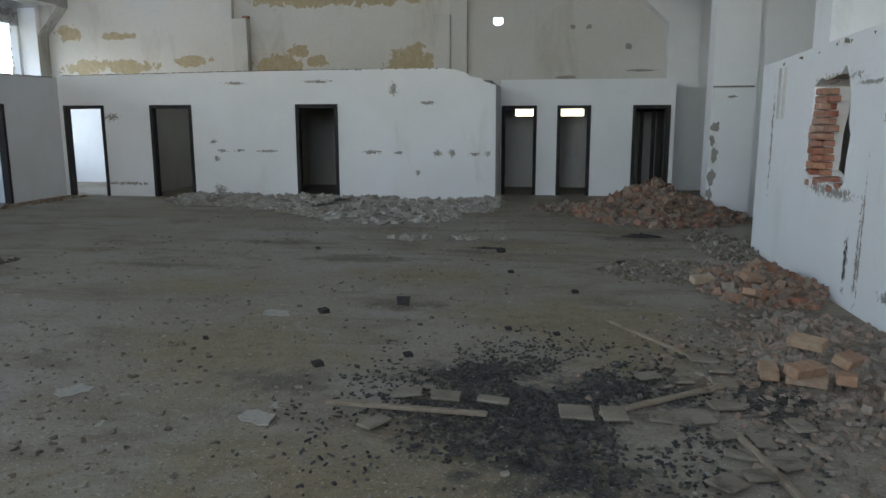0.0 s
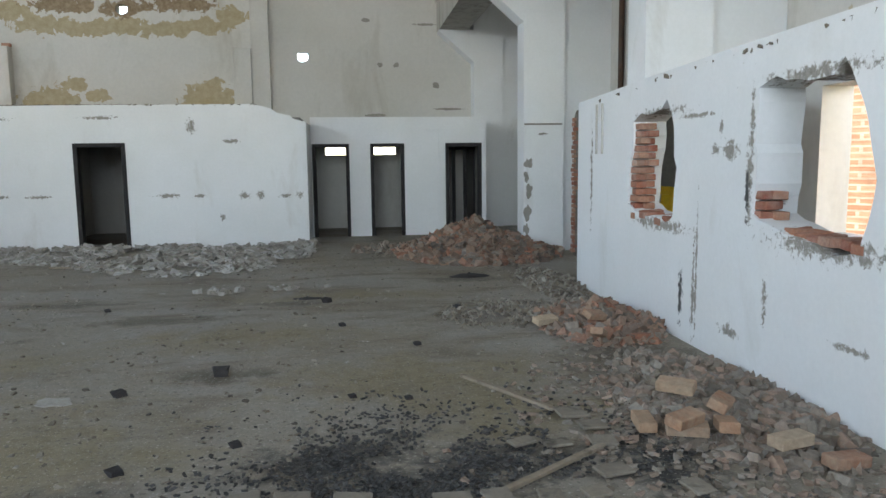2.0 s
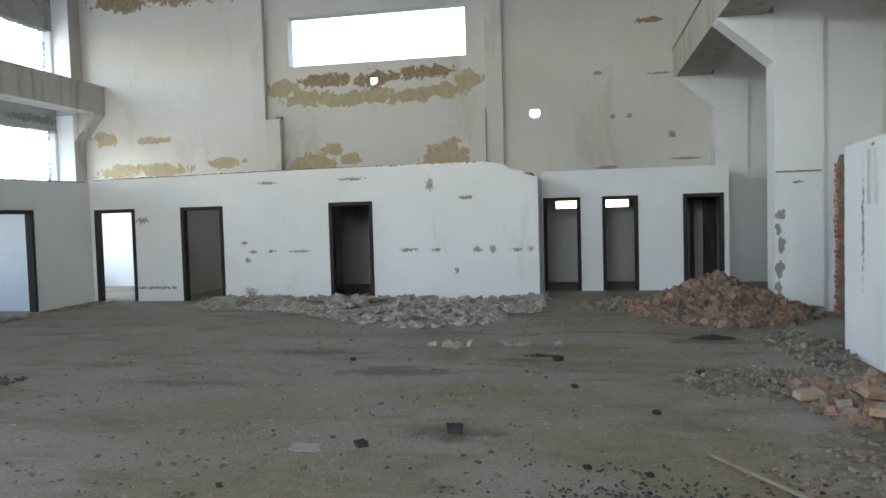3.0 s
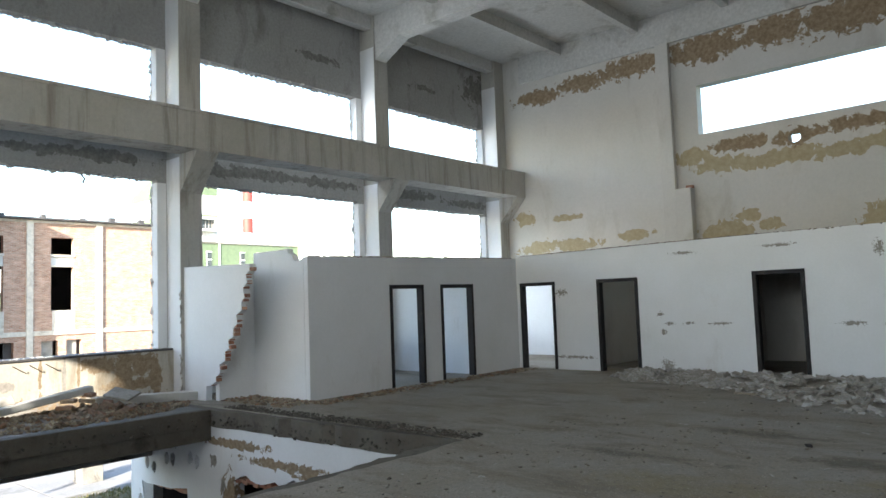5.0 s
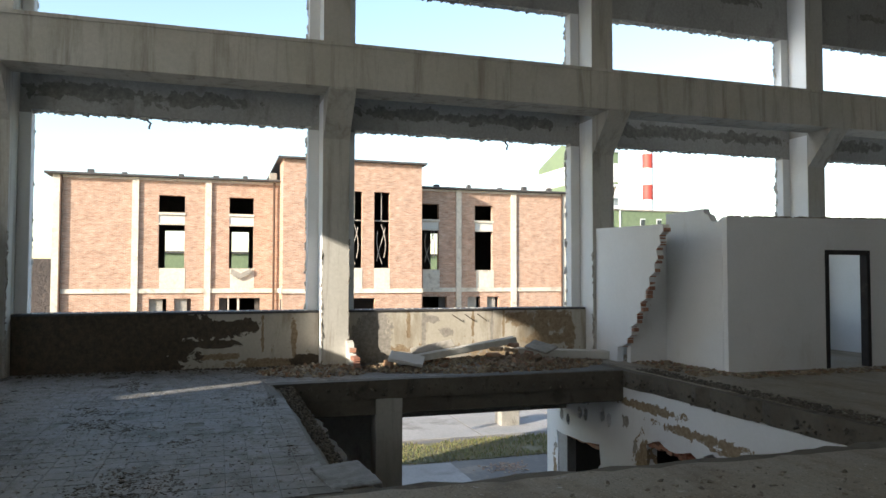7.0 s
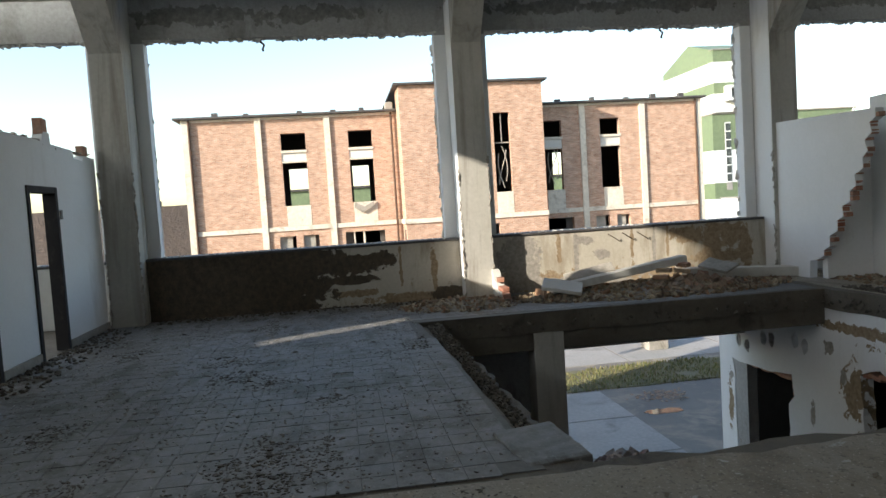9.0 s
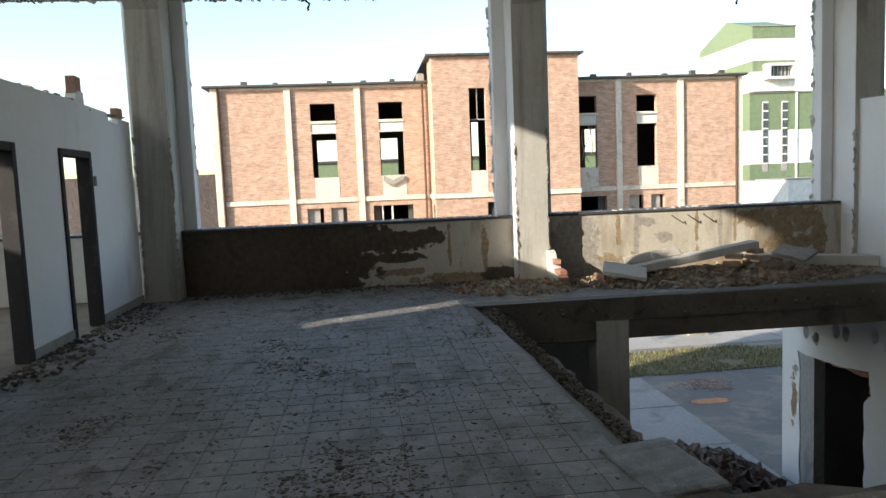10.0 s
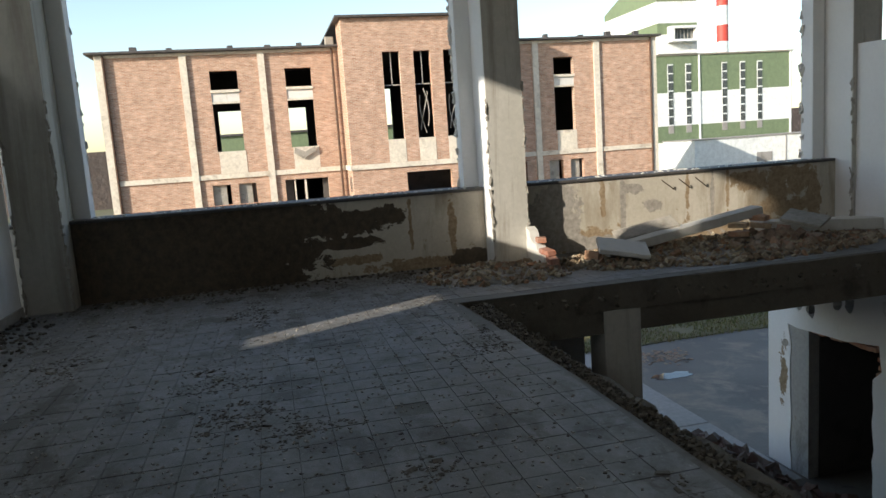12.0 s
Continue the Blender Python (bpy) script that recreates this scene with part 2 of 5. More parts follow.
M["green"] = worn("green_cladding", (0.155, 0.205, 0.115), (0.165, 0.215, 0.12), (0.145, 0.19, 0.11), rough=0.5, big=0.1, fine=2, stain_scale=0.3, bump=0.05)
M["cream"] = worn("white_cladding", (0.78, 0.80, 0.78), (0.74, 0.76, 0.74), (0.68, 0.70, 0.68), rough=0.5, big=0.1, fine=2, stain_scale=0.3, bump=0.05)
M["red"] = worn("red_chimney_paint", (0.55, 0.07, 0.05), (0.48, 0.06, 0.045), (0.40, 0.06, 0.05), rough=0.6, big=0.3, fine=3, stain_scale=1)
M["asphalt"] = worn("wet_patched_asphalt", (0.17, 0.155, 0.135), (0.12, 0.11, 0.10), (0.25, 0.215, 0.17), rough=0.75, big=0.4, fine=10, stain_scale=0.9, stain_lo=0.5, stain_hi=0.62, bump=0.4)
M["ground"] = worn("earth_and_dry_grass", (0.16, 0.14, 0.08), (0.10, 0.12, 0.045), (0.20, 0.17, 0.11), rough=0.95, big=0.08, fine=3, stain_scale=0.2, bump=0.6, depth=0.05)
M["pale"] = worn("concrete_paving", (0.34, 0.32, 0.30), (0.28, 0.27, 0.25), (0.20, 0.19, 0.17), big=0.5, fine=10, stain_scale=0.8)
M["grass"] = piecewise("grass_blades", [(0.11, 0.14, 0.03), (0.17, 0.18, 0.05), (0.25, 0.21, 0.09), (0.09, 0.10, 0.025), (0.20, 0.15, 0.07)], rough=0.7, dust_amount=0.05)
M["bare_wood"] = worn("bare_winter_wood", (0.085, 0.062, 0.05), (0.06, 0.045, 0.036), (0.12, 0.092, 0.075), big=0.05, fine=1.2, stain_scale=0.6, stretch=(3, 3, 0.4), bump=0.9, depth=0.6)
M["yellow"] = worn("yellow_plastic", (0.75, 0.52, 0.02), (0.70, 0.46, 0.02), (0.6, 0.4, 0.03), rough=0.5, big=3, fine=12, stain_scale=6)
M["glasspane"] = worn("dark_glazing", (0.05, 0.06, 0.06), (0.07, 0.08, 0.08), (0.16, 0.18, 0.18), rough=0.25, big=2, fine=3, stain_scale=2)


def patched(mat, flat_axis, groups, soft=0.05):
    """Peeled, stained or shadowed places on a wall: ellipses (u, v, ru, rv) with edges frayed by noise, each group with
    a colour, a noise scale and a fraying.
    """
    nt, bsdf = mat.node_tree, mat.node_tree.nodes["Principled BSDF"]
    col = bsdf.inputs["Base Color"].links[0].from_socket
    g = nt.nodes.new("ShaderNodeNewGeometry")
    sep = nt.nodes.new("ShaderNodeSeparateXYZ")
    nt.links.new(g.outputs["Position"], sep.inputs[0])
    u_out, v_out = sep.outputs[1 if flat_axis == 0 else 0], sep.outputs[1 if flat_axis == 2 else 2]

    def calc(op, a, b=None):
        n = nt.nodes.new("ShaderNodeMath")
        n.operation = op
        for s, v in zip(n.inputs, (a, b)):
            if v is None:
                continue
            if isinstance(v, (int, float)):
                s.default_value = v
            else:
                nt.links.new(v, s)
        return n.outputs[0]
    for colours, scale, fray, spots in groups:
        best = None
        for u, v, ru, rv in spots:
            a, c = calc("MULTIPLY", calc("SUBTRACT", u_out, u), 1 / ru), calc("MULTIPLY", calc("SUBTRACT", v_out, v), 1 / rv)
            d = calc("SUBTRACT", 1.0, calc("SQRT", calc("ADD", calc("MULTIPLY", a, a), calc("MULTIPLY", c, c))))
            best = d if best is None else calc("MAXIMUM", best, d)
        n = noise_tex(nt, scale, 9, 0.68, (1, 1, 1), (scale, 2, 5), 0.5)
        field = calc("ADD", best, calc("MULTIPLY", calc("SUBTRACT", n, 0.5), fray))
        mask = ramp(nt, field, [(0.0, (0, 0, 0)), (soft, (1, 1, 1))])
        tone = ramp(nt, noise_tex(nt, scale * 2.5, 8, 0.7, (1, 1, 1), (3, 1, scale)), [(0.35, colours[0]), (0.65, colours[1])])
        col = mixed(nt, mask, col, tone)
    nt.links.new(col, bsdf.inputs["Base Color"])
    return mat


def plaster(name, k=1.0):
    return worn(name, (0.62 * k, 0.60 * k, 0.56 * k * k), (0.56 * k, 0.54 * k, 0.49 * k * k), (0.44 * k, 0.41 * k, 0.35 * k * k), big=0.35, fine=14, stain_scale=0.9, stain_lo=0.56, stain_hi=0.76,
                stretch=(1, 1, 0.3), bump=0.25, depth=0.008, chips=(0.47, 0.41, 0.30), chip_at=0.73, chip_scale=1.4, tone=(0.92, 1.03))


def white_paint(name):
    return worn(name, (0.80, 0.80, 0.80), (0.74, 0.74, 0.73), (0.62, 0.60, 0.56), big=0.6, fine=22, stain_scale=1.1, stain_lo=0.60, stain_hi=0.80,
                stretch=(1, 1, 0.35), bump=0.2, depth=0.006, chips=(0.50, 0.47, 0.41), chip_at=0.755, chip_scale=2.2, tone=(0.95, 1.02))


OCHRE, BROWN, GREY, WET = [(0.36, 0.29, 0.17), (0.45, 0.38, 0.25)], [(0.20, 0.14, 0.08), (0.34, 0.26, 0.17)], [(0.22, 0.20, 0.17), (0.36, 0.33, 0.29)], [(0.05, 0.037, 0.025), (0.10, 0.075, 0.048)]
M["north"] = patched(plaster("end_wall_plaster"), 1, [
    (OCHRE, 3.4, 3.4, [(-8.0, 5.3, 0.5, 0.22), (-7.3, 5.0, 0.7, 0.2), (-6.4, 4.9, 0.8, 0.17), (-5.5, 4.98, 0.7, 0.2), (-4.5, 4.92, 0.8, 0.19), (-3.6, 5.0, 0.7, 0.2), (-2.95, 5.25, 0.45, 0.25),
                       (-7.25, 3.2, 0.7, 0.33), (-6.7, 3.6, 0.3, 0.18), (-6.15, 3.35, 0.25, 0.2), (-3.55, 3.2, 0.62, 0.5), (-12.9, 3.27, 0.8, 0.2), (-11.7, 3.27, 0.8, 0.18), (-9.8, 3.4, 0.5, 0.16), (-13.4, 4.2, 0.4, 0.2), (-12.0, 4.1, 0.5, 0.1)]),
    (BROWN, 4.2, 3.6, [(-7.5, 8.15, 1.1, 0.4), (-5.8, 8.1, 1.0, 0.35), (-4.2, 8.05, 1.2, 0.42), (-2.9, 8.1, 0.6, 0.4), (-12.8, 7.95, 0.8, 0.25), (-11.2, 8.05, 0.9, 0.25), (-9.6, 8.15, 1.0, 0.3), (-1.4, 8.1, 0.8, 0.35),
                       (0.4, 8.1, 1.2, 0.25), (2.4, 8.2, 0.9, 0.2), (-6.8, 5.45, 0.8, 0.16), (-5.5, 5.4, 0.5, 0.22), (-4.2, 5.5, 0.9, 0.16), (1.5, 6.4, 0.4, 0.07), (2.7, 6.0, 0.4, 0.06)]),
    (GREY, 12.0, 2.5, [(2.05, 3.6, 0.09, 0.08), (0.65, 4.1, 0.07, 0.06), (1.05, 4.1, 0.07, 0.06), (0.3, 5.2, 0.1, 0.05), (1.8, 5.1, 0.3, 0.03), (2.4, 3.0, 0.4, 0.03), (0.5, 2.85, 0.3, 0.04)])])


def speckled(mat, scale, at, colour, amount=1.0):
    """Fine specks of another colour all over."""
    nt, bsdf = mat.node_tree, mat.node_tree.nodes["Principled BSDF"]
    mask = ramp(nt, noise_tex(nt, scale, 4, 0.6, (1, 1, 1), (scale, 1, 3), 0.3), [(at, (0, 0, 0)), (at + 0.03, (amount,) * 3)])
    nt.links.new(mixed(nt, mask, bsdf.inputs["Base Color"].links[0].from_socket, colour), bsdf.inputs["Base Color"])


M["pit_wall"] = patched(white_paint("lower_wall_paint"), 1, [(BROWN, 6.0, 4.0, [(-11.6, -0.55, 1.1, 0.07), (-10.2, -0.75, 1.0, 0.08), (-9.0, -0.85, 0.8, 0.06), (-14.95, -2.4, 0.08, 0.4), (-11.7, -1.5, 0.2, 0.4)]),
    (GREY, 9.0, 3.0, [(-12.2, -0.9, 0.1, 0.1), (-11.9, -1.3, 0.06, 0.15), (-13.5, -2.2, 0.05, 0.3), (-14.9, -1.9, 0.08, 0.06), (-12.6, -2.0, 0.06, 0.2), (-14.2, -0.8, 0.6, 0.06)])])
def parapet(name):
    m = worn(name, (0.52, 0.48, 0.41), (0.45, 0.41, 0.335), (0.24, 0.19, 0.125), big=1.1, fine=18, stain_scale=2.4, stain_lo=0.50, stain_hi=0.74,
             stretch=(1, 1, 0.22), bump=0.35, depth=0.01, chips=(0.33, 0.28, 0.21), chip_at=0.66, chip_scale=3.6, tone=(0.84, 1.05))
    return m


M["lining_a"] = patched(parapet("parapet_plaster_damp"), 0, [(BROWN, 7.0, 3.2, [(2.0, 0.06, 0.9, 0.1), (1.0, 0.2, 0.4, 0.06), (2.3, 0.5, 0.05, 0.4), (1.75, 0.6, 0.03, 0.4)]), (WET, 5.0, 2.2, [(-1.6, 0.5, 1.9, 1.1), (-0.4, 0.4, 1.0, 0.9), (0.2, 0.75, 0.7, 0.26), (0.9, 0.68, 0.6, 0.16), (1.4, 0.74, 0.35, 0.12), (0.95, 0.42, 0.45, 0.08), (2.5, 0.1, 0.3, 0.12)])])
M["lining_b"] = patched(parapet("parapet_plaster_peeling_shadowed"), 0, [(BROWN, 5.0, 2.6, [(6.75, 0.78, 0.34, 0.16), (7.25, 0.6, 0.2, 0.4), (7.6, 0.74, 0.28, 0.22), (7.35, 0.36, 0.55, 0.12), (7.85, 0.5, 0.14, 0.35)]),
                                                              (BROWN, 8.0, 3.4, [(5.5, 0.1, 1.9, 0.16), (4.2, 0.12, 0.6, 0.2), (4.45, 0.7, 0.04, 0.3), (5.75, 0.7, 0.03, 0.35), (6.4, 0.65, 0.03, 0.4)]), (GREY, 6.0, 2.6, [(3.75, 0.5, 0.36, 0.55), (4.9, 0.8, 0.2, 0.07), (5.2, 0.55, 0.14, 0.1), (6.15, 0.6, 0.04, 0.4), (4.6, 0.1, 1.5, 0.1), (4.75, 0.55, 0.05, 0.4)])])
M["west"] = patched(worn("sooty_wall", (0.40, 0.39, 0.37), (0.34, 0.33, 0.315), (0.20, 0.19, 0.17), big=0.5, fine=16, stain_scale=1.9, stain_lo=0.54, stain_hi=0.74, stretch=(1, 1, 0.4), bump=0.3, depth=0.008), 0, [
    ([(0.13, 0.12, 0.11), (0.24, 0.23, 0.21)], 4.0, 4.4, [(-1.2, 4.78, 1.0, 0.14), (0.5, 4.76, 1.0, 0.13), (4.6, 4.8, 1.2, 0.12), (6.5, 4.8, 1.2, 0.12), (10.2, 4.8, 1.4, 0.14), (12.3, 4.8, 1.2, 0.12), (15.8, 4.78, 1.2, 0.14), (18.0, 4.7, 0.8, 0.1), (12.3, 8.0, 0.6, 0.1), (18.7, 8.4, 0.6, 0.5), (16.3, 8.0, 0.5, 0.08)])])
M["part_n"] = patched(white_paint("partition_paint_north"), 1, [(GREY, 24.0, 6.5, [(-7.3, 1.08, 0.09, 0.03), (-6.86, 1.08, 0.1, 0.025), (-6.2, 1.07, 0.18, 0.025), (-7.5, 1.28, 0.06, 0.04), (-7.45, 0.9, 0.05, 0.05), (-3.8, 1.06, 0.18, 0.035), (-3.2, 1.05, 0.1, 0.03), (-2.3, 1.04, 0.07, 0.06),
    (-1.98, 1.05, 0.06, 0.07), (-1.5, 1.03, 0.1, 0.04), (-1.2, 1.04, 0.06, 0.05), (-3.28, 2.42, 0.07, 0.11), (-2.5, 2.13, 0.14, 0.03), (-5.0, 2.6, 0.25, 0.03), (-6.9, 2.58, 0.2, 0.03), (-2.75, 0.6, 0.04, 0.06), (-7.4, 0.14, 0.12, 0.14), (-10.0, 1.84, 0.14, 0.07), (-9.7, 0.3, 0.5, 0.03)])])
M["part_e"] = patched(white_paint("partition_paint_east"), 0, [(GREY, 16.0, 5.0, [(6.97, 0.45, 0.03, 0.45), (6.92, 0.7, 0.022, 0.6), (6.66, 1.76, 0.05, 0.05), (6.42, 1.75, 0.15, 0.07), (6.12, 1.5, 0.05, 0.34), (5.85, 0.62, 0.035, 0.18), (6.35, 0.28, 0.15, 0.05), (6.55, 1.95, 0.04, 0.08),
    (9.75, 1.5, 0.04, 0.55), (4.9, 0.5, 0.16, 0.03), (7.0, 2.06, 0.3, 0.02), (7.7, 1.04, 0.6, 0.06), (7.75, 2.13, 0.5, 0.05), (5.2, 1.1, 0.6, 0.09), (5.35, 2.23, 0.6, 0.05), (6.1, 1.95, 0.03, 0.25)]),
    ([(0.03, 0.03, 0.03), (0.09, 0.085, 0.08)], 16.0, 4.0, [(7.22, 0.42, 0.05, 0.24), (6.14, 1.4, 0.03, 0.2)])], 0.5)
patched(M["soil"], 2, [
    ([(0.19, 0.155, 0.09), (0.27, 0.225, 0.14)], 2.6, 3.0, [(-0.8, 3.2, 1.6, 0.9), (-2.2, 5.2, 1.2, 1.3), (0.3, 6.4, 1.4, 0.8), (-1.2, 8.0, 1.5, 0.6), (-0.3, 10.0, 1.6, 0.5), (0.9, 5.6, 0.9, 0.8), (-3.5, 7.2, 1.2, 0.5), (-2.0, 2.6, 1.0, 0.8)]),
    ([(0.10, 0.085, 0.06), (0.16, 0.13, 0.095)], 4.5, 3.4, [(-1.2, 6.7, 0.5, 0.3), (-2.3, 8.9, 1.2, 0.25), (-3.6, 10.0, 1.0, 0.2), (1.4, 8.9, 0.9, 0.5), (2.2, 6.6, 0.6, 1.5), (-4.5, 8.2, 1.3, 0.2), (-0.9, 9.6, 0.6, 0.2), (-1.6, 4.6, 0.5, 0.3), (1.5, 11.0, 0.9, 0.3)]),
    ([(0.025, 0.024, 0.022), (0.07, 0.065, 0.06)], 6.0, 3.6, [(0.0, 4.3, 0.75, 0.85), (0.5, 4.7, 0.7, 0.4), (-0.3, 4.9, 0.7, 0.35), (0.2, 3.5, 0.6, 0.4), (1.5, 4.6, 0.5, 0.5)])], 0.8)
speckled(M["soil"], 34, 0.60, (0.12, 0.10, 0.075), 0.8)
speckled(M["soil"], 47, 0.61, (0.46, 0.43, 0.37), 0.8)
speckled(M["soil"], 16, 0.64, (0.10, 0.083, 0.06), 0.7)
speckled(M["tile"], 60, 0.64, (0.42, 0.40, 0.37), 0.6)
M["water"], _nt, _b = material("puddle_water")
_b.inputs["Base Color"].default_value, _b.inputs["Roughness"].default_value = (0.03, 0.035, 0.04, 1), 0.04


# ---- mesh helpers ----
def mesh_object(name, bm, mat, parent=None, label="", smooth=False):
    me = bpy.data.meshes.new(name)
    bm.to_mesh(me)
    bm.free()
    me.materials.append(mat)
    if smooth:
        me.shade_smooth()
    ob = new(name, me)
    if parent:
        ob.parent = parent
    return tagged(ob, label)


def part(name, bm, mat, parent, label=""):
    return mesh_object(name, bm, mat, parent, label)


def setting(name, bm, mat, label, category):
    return tagged(mesh_object(name, bm, mat), label, category, "", "structure")


def holder(name, at, label, category, group=""):
    return tagged(new(name), label, category, group) if at is None else tagged_at(name, at, label, category, group)


def tagged_at(name, at, label, category, group):
    ob = new(name)
    ob.location = at
    bpy.context.view_layer.update()
    return tagged(ob, label, category, group)


def under(ob, parent):
    """Parent ob, built in world coordinates, without moving it."""
    ob.parent = parent
    ob.matrix_parent_inverse = Matrix.Translation(-parent.location)
    return ob


def box(bm, x0, x1, y0, y1, z0, z1, m=None):
    r = bmesh.ops.create_cube(bm, size=1)
    t = Matrix.Translation(((x0 + x1) / 2, (y0 + y1) / 2, (z0 + z1) / 2)) @ Matrix.Diagonal((x1 - x0, y1 - y0, z1 - z0, 1))
    bmesh.ops.transform(bm, matrix=(m @ t) if m else t, verts=r["verts"])
    return r["verts"]


def boxes(*specs, bevel=0.0):
    bm = bmesh.new()
    for s in specs:
        box(bm, *s)
    if bevel:
        bmesh.ops.bevel(bm, geom=bm.edges[:], offset=bevel, segments=1, affect="EDGES")
    return bm


def solid(xs, ys, zs, keep, jitter=0.0, seed=0):
    """A body out of the cells of a grid that keep(i, j, k) names, with faces on its outside alone."""
    rnd = random.Random(seed)
    bm, seen = bmesh.new(), {}
    nx, ny, nz = len(xs) - 1, len(ys) - 1, len(zs) - 1
    full = {(i, j, k) for i in range(nx) for j in range(ny) for k in range(nz) if keep(i, j, k)}

    def v(i, j, k):
        if (i, j, k) not in seen:
            seen[(i, j, k)] = bm.verts.new((xs[i] + rnd.uniform(-jitter, jitter), ys[j] + rnd.uniform(-jitter, jitter), zs[k] + rnd.uniform(-jitter, jitter)))
        return seen[(i, j, k)]
    sides = (((1, 0, 0), ((1, 0, 0), (1, 1, 0), (1, 1, 1), (1, 0, 1))), ((-1, 0, 0), ((0, 0, 0), (0, 0, 1), (0, 1, 1), (0, 1, 0))),
             ((0, 1, 0), ((0, 1, 0), (0, 1, 1), (1, 1, 1), (1, 1, 0))), ((0, -1, 0), ((0, 0, 0), (1, 0, 0), (1, 0, 1), (0, 0, 1))),
             ((0, 0, 1), ((0, 0, 1), (1, 0, 1), (1, 1, 1), (0, 1, 1))), ((0, 0, -1), ((0, 0, 0), (0, 1, 0), (1, 1, 0), (1, 0, 0))))
    for c in sorted(full):
        for d, corners in sides:
            if (c[0] + d[0], c[1] + d[1], c[2] + d[2]) not in full:
                bm.faces.new([v(c[0] + a, c[1] + b, c[2] + e) for a, b, e in corners])
    return bm


def wall_x(x0, x1, y0, y1, z0, z1, holes=()):
    """A wall in the plane of y and z, with openings (y0, y1, z0, z1) right through it."""
    ys = sorted({y0, y1, *[min(max(h[i], y0), y1) for h in holes for i in (0, 1)]})
    zs = sorted({z0, z1, *[min(max(h[i], z0), z1) for h in holes for i in (2, 3)]})

    def keep(i, j, k):
        y, z = (ys[j] + ys[j + 1]) / 2, (zs[k] + zs[k + 1]) / 2
        return not any(h[0] < y < h[1] and h[2] < z < h[3] for h in holes)
    return solid([x0, x1], ys, zs, keep)


def wall_y(y0, y1, x0, x1, z0, z1, holes=()):
    xs = sorted({x0, x1, *[min(max(h[i], x0), x1) for h in holes for i in (0, 1)]})
    zs = sorted({z0, z1, *[min(max(h[i], z0), z1) for h in holes for i in (2, 3)]})

    def keep(i, j, k):
        x, z = (xs[i] + xs[i + 1]) / 2, (zs[k] + zs[k + 1]) / 2
        return not any(h[0] < x < h[1] and h[2] < z < h[3] for h in holes)
    return solid(xs, [y0, y1], zs, keep)


def prism(outline, holes, put, a, b):
    """A plate with an outline and holes, points (u, v); put(u, v, d) gives the place, d from a to b."""
    bm = bmesh.new()
    for loop in (outline, *holes):
        vs = [bm.verts.new(put(u, v, a)) for u, v in loop]
        for p, q in zip(vs, vs[1:] + vs[:1]):
            bm.edges.new((p, q))
    bmesh.ops.triangle_fill(bm, use_beauty=True, edges=bm.edges[:])
    faces = bm.faces[:]
    ext = bmesh.ops.extrude_face_region(bm, geom=faces)
    off = Vector(put(0, 0, b)) - Vector(put(0, 0, a))
    bmesh.ops.translate(bm, vec=off, verts=[g for g in ext["geom"] if isinstance(g, bmesh.types.BMVert)])
    bmesh.ops.recalc_face_normals(bm, faces=bm.faces[:])
    return bm


def ragged(points, step, size, seed, closed=True):
    """A broken line through the points: each leg cut into steps and roughened."""
    rnd, out = random.Random(seed), []
    legs = list(zip(points, points[1:] + points[:1])) if closed else list(zip(points, points[1:]))
    for (u0, v0), (u1, v1) in legs:
        n = max(1, round(math.hypot(u1 - u0, v1 - v0) / step))
        for i in range(n):
            f = i / n
            w = 0 if i == 0 else size
            out.append((u0 + (u1 - u0) * f + rnd.uniform(-w, w), v0 + (v1 - v0) * f + rnd.uniform(-w, w)))
    if not closed:
        out.append(points[-1])
    return out


def ring(cx, cy, rx, ry, n, rough, seed):
    rnd = random.Random(seed)
    return [(cx + rx * math.cos(6.2832 * i / n) * (1 + rnd.uniform(-rough, rough)), cy + ry * math.sin(6.2832 * i / n) * (1 + rnd.uniform(-rough, rough))) for i in range(n)]


def blob(name, cu, cv, ru, rv, put, depth, mat, parent, seed, label=""):
    """A patch with a lobed, uneven outline, a few millimetres proud of its wall."""
    rnd = random.Random(seed)
    ph = [rnd.uniform(0, 6.28) for _ in range(6)]
    pts = []
    for i in range(56):
        a = 6.2832 * i / 56
        r = 1 + sum(math.sin(k * a + ph[k - 1]) * 0.22 / k ** 0.6 for k in range(2, 7)) + rnd.uniform(-0.05, 0.05)
        pts.append((cu + ru * r * math.cos(a), cv + rv * r * math.sin(a)))
    return part(name, prism(pts, [], put, 0, depth), mat, parent, label)


CUBE = np.array([(-1, -1, -1), (1, -1, -1), (1, 1, -1), (-1, 1, -1), (-1, -1, 1), (1, -1, 1), (1, 1, 1), (-1, 1, 1)], float) / 2
CUBE_F = [(0, 3, 2, 1), (4, 5, 6, 7), (0, 1, 5, 4), (1, 2, 6, 5), (2, 3, 7, 6), (3, 0, 4, 7)]


def chunks(name, spots, mat, seed=0, jitter=0.40):
    """Many broken pieces in one mesh. spots: (x, y, z, length, width, height, tilt)."""
    rng = np.random.default_rng(seed)
    verts, faces = [], []
    for n, (x, y, z, l, w, h, tilt) in enumerate(spots):
        v = CUBE * (1 + rng.uniform(-jitter, jitter, (8, 3))) * (l, w, h)
        e = Euler((rng.uniform(-tilt, tilt), rng.uniform(-tilt, tilt), rng.uniform(0, 6.28))).to_matrix()
        verts.append(v @ np.array(e).T + (x, y, z))
        faces += [tuple(8 * n + i for i in f) for f in CUBE_F]
    me = bpy.data.meshes.new(name)
    me.from_pydata(np.concatenate(verts).tolist(), [], faces)
    me.materials.append(mat)
    return new(name, me)


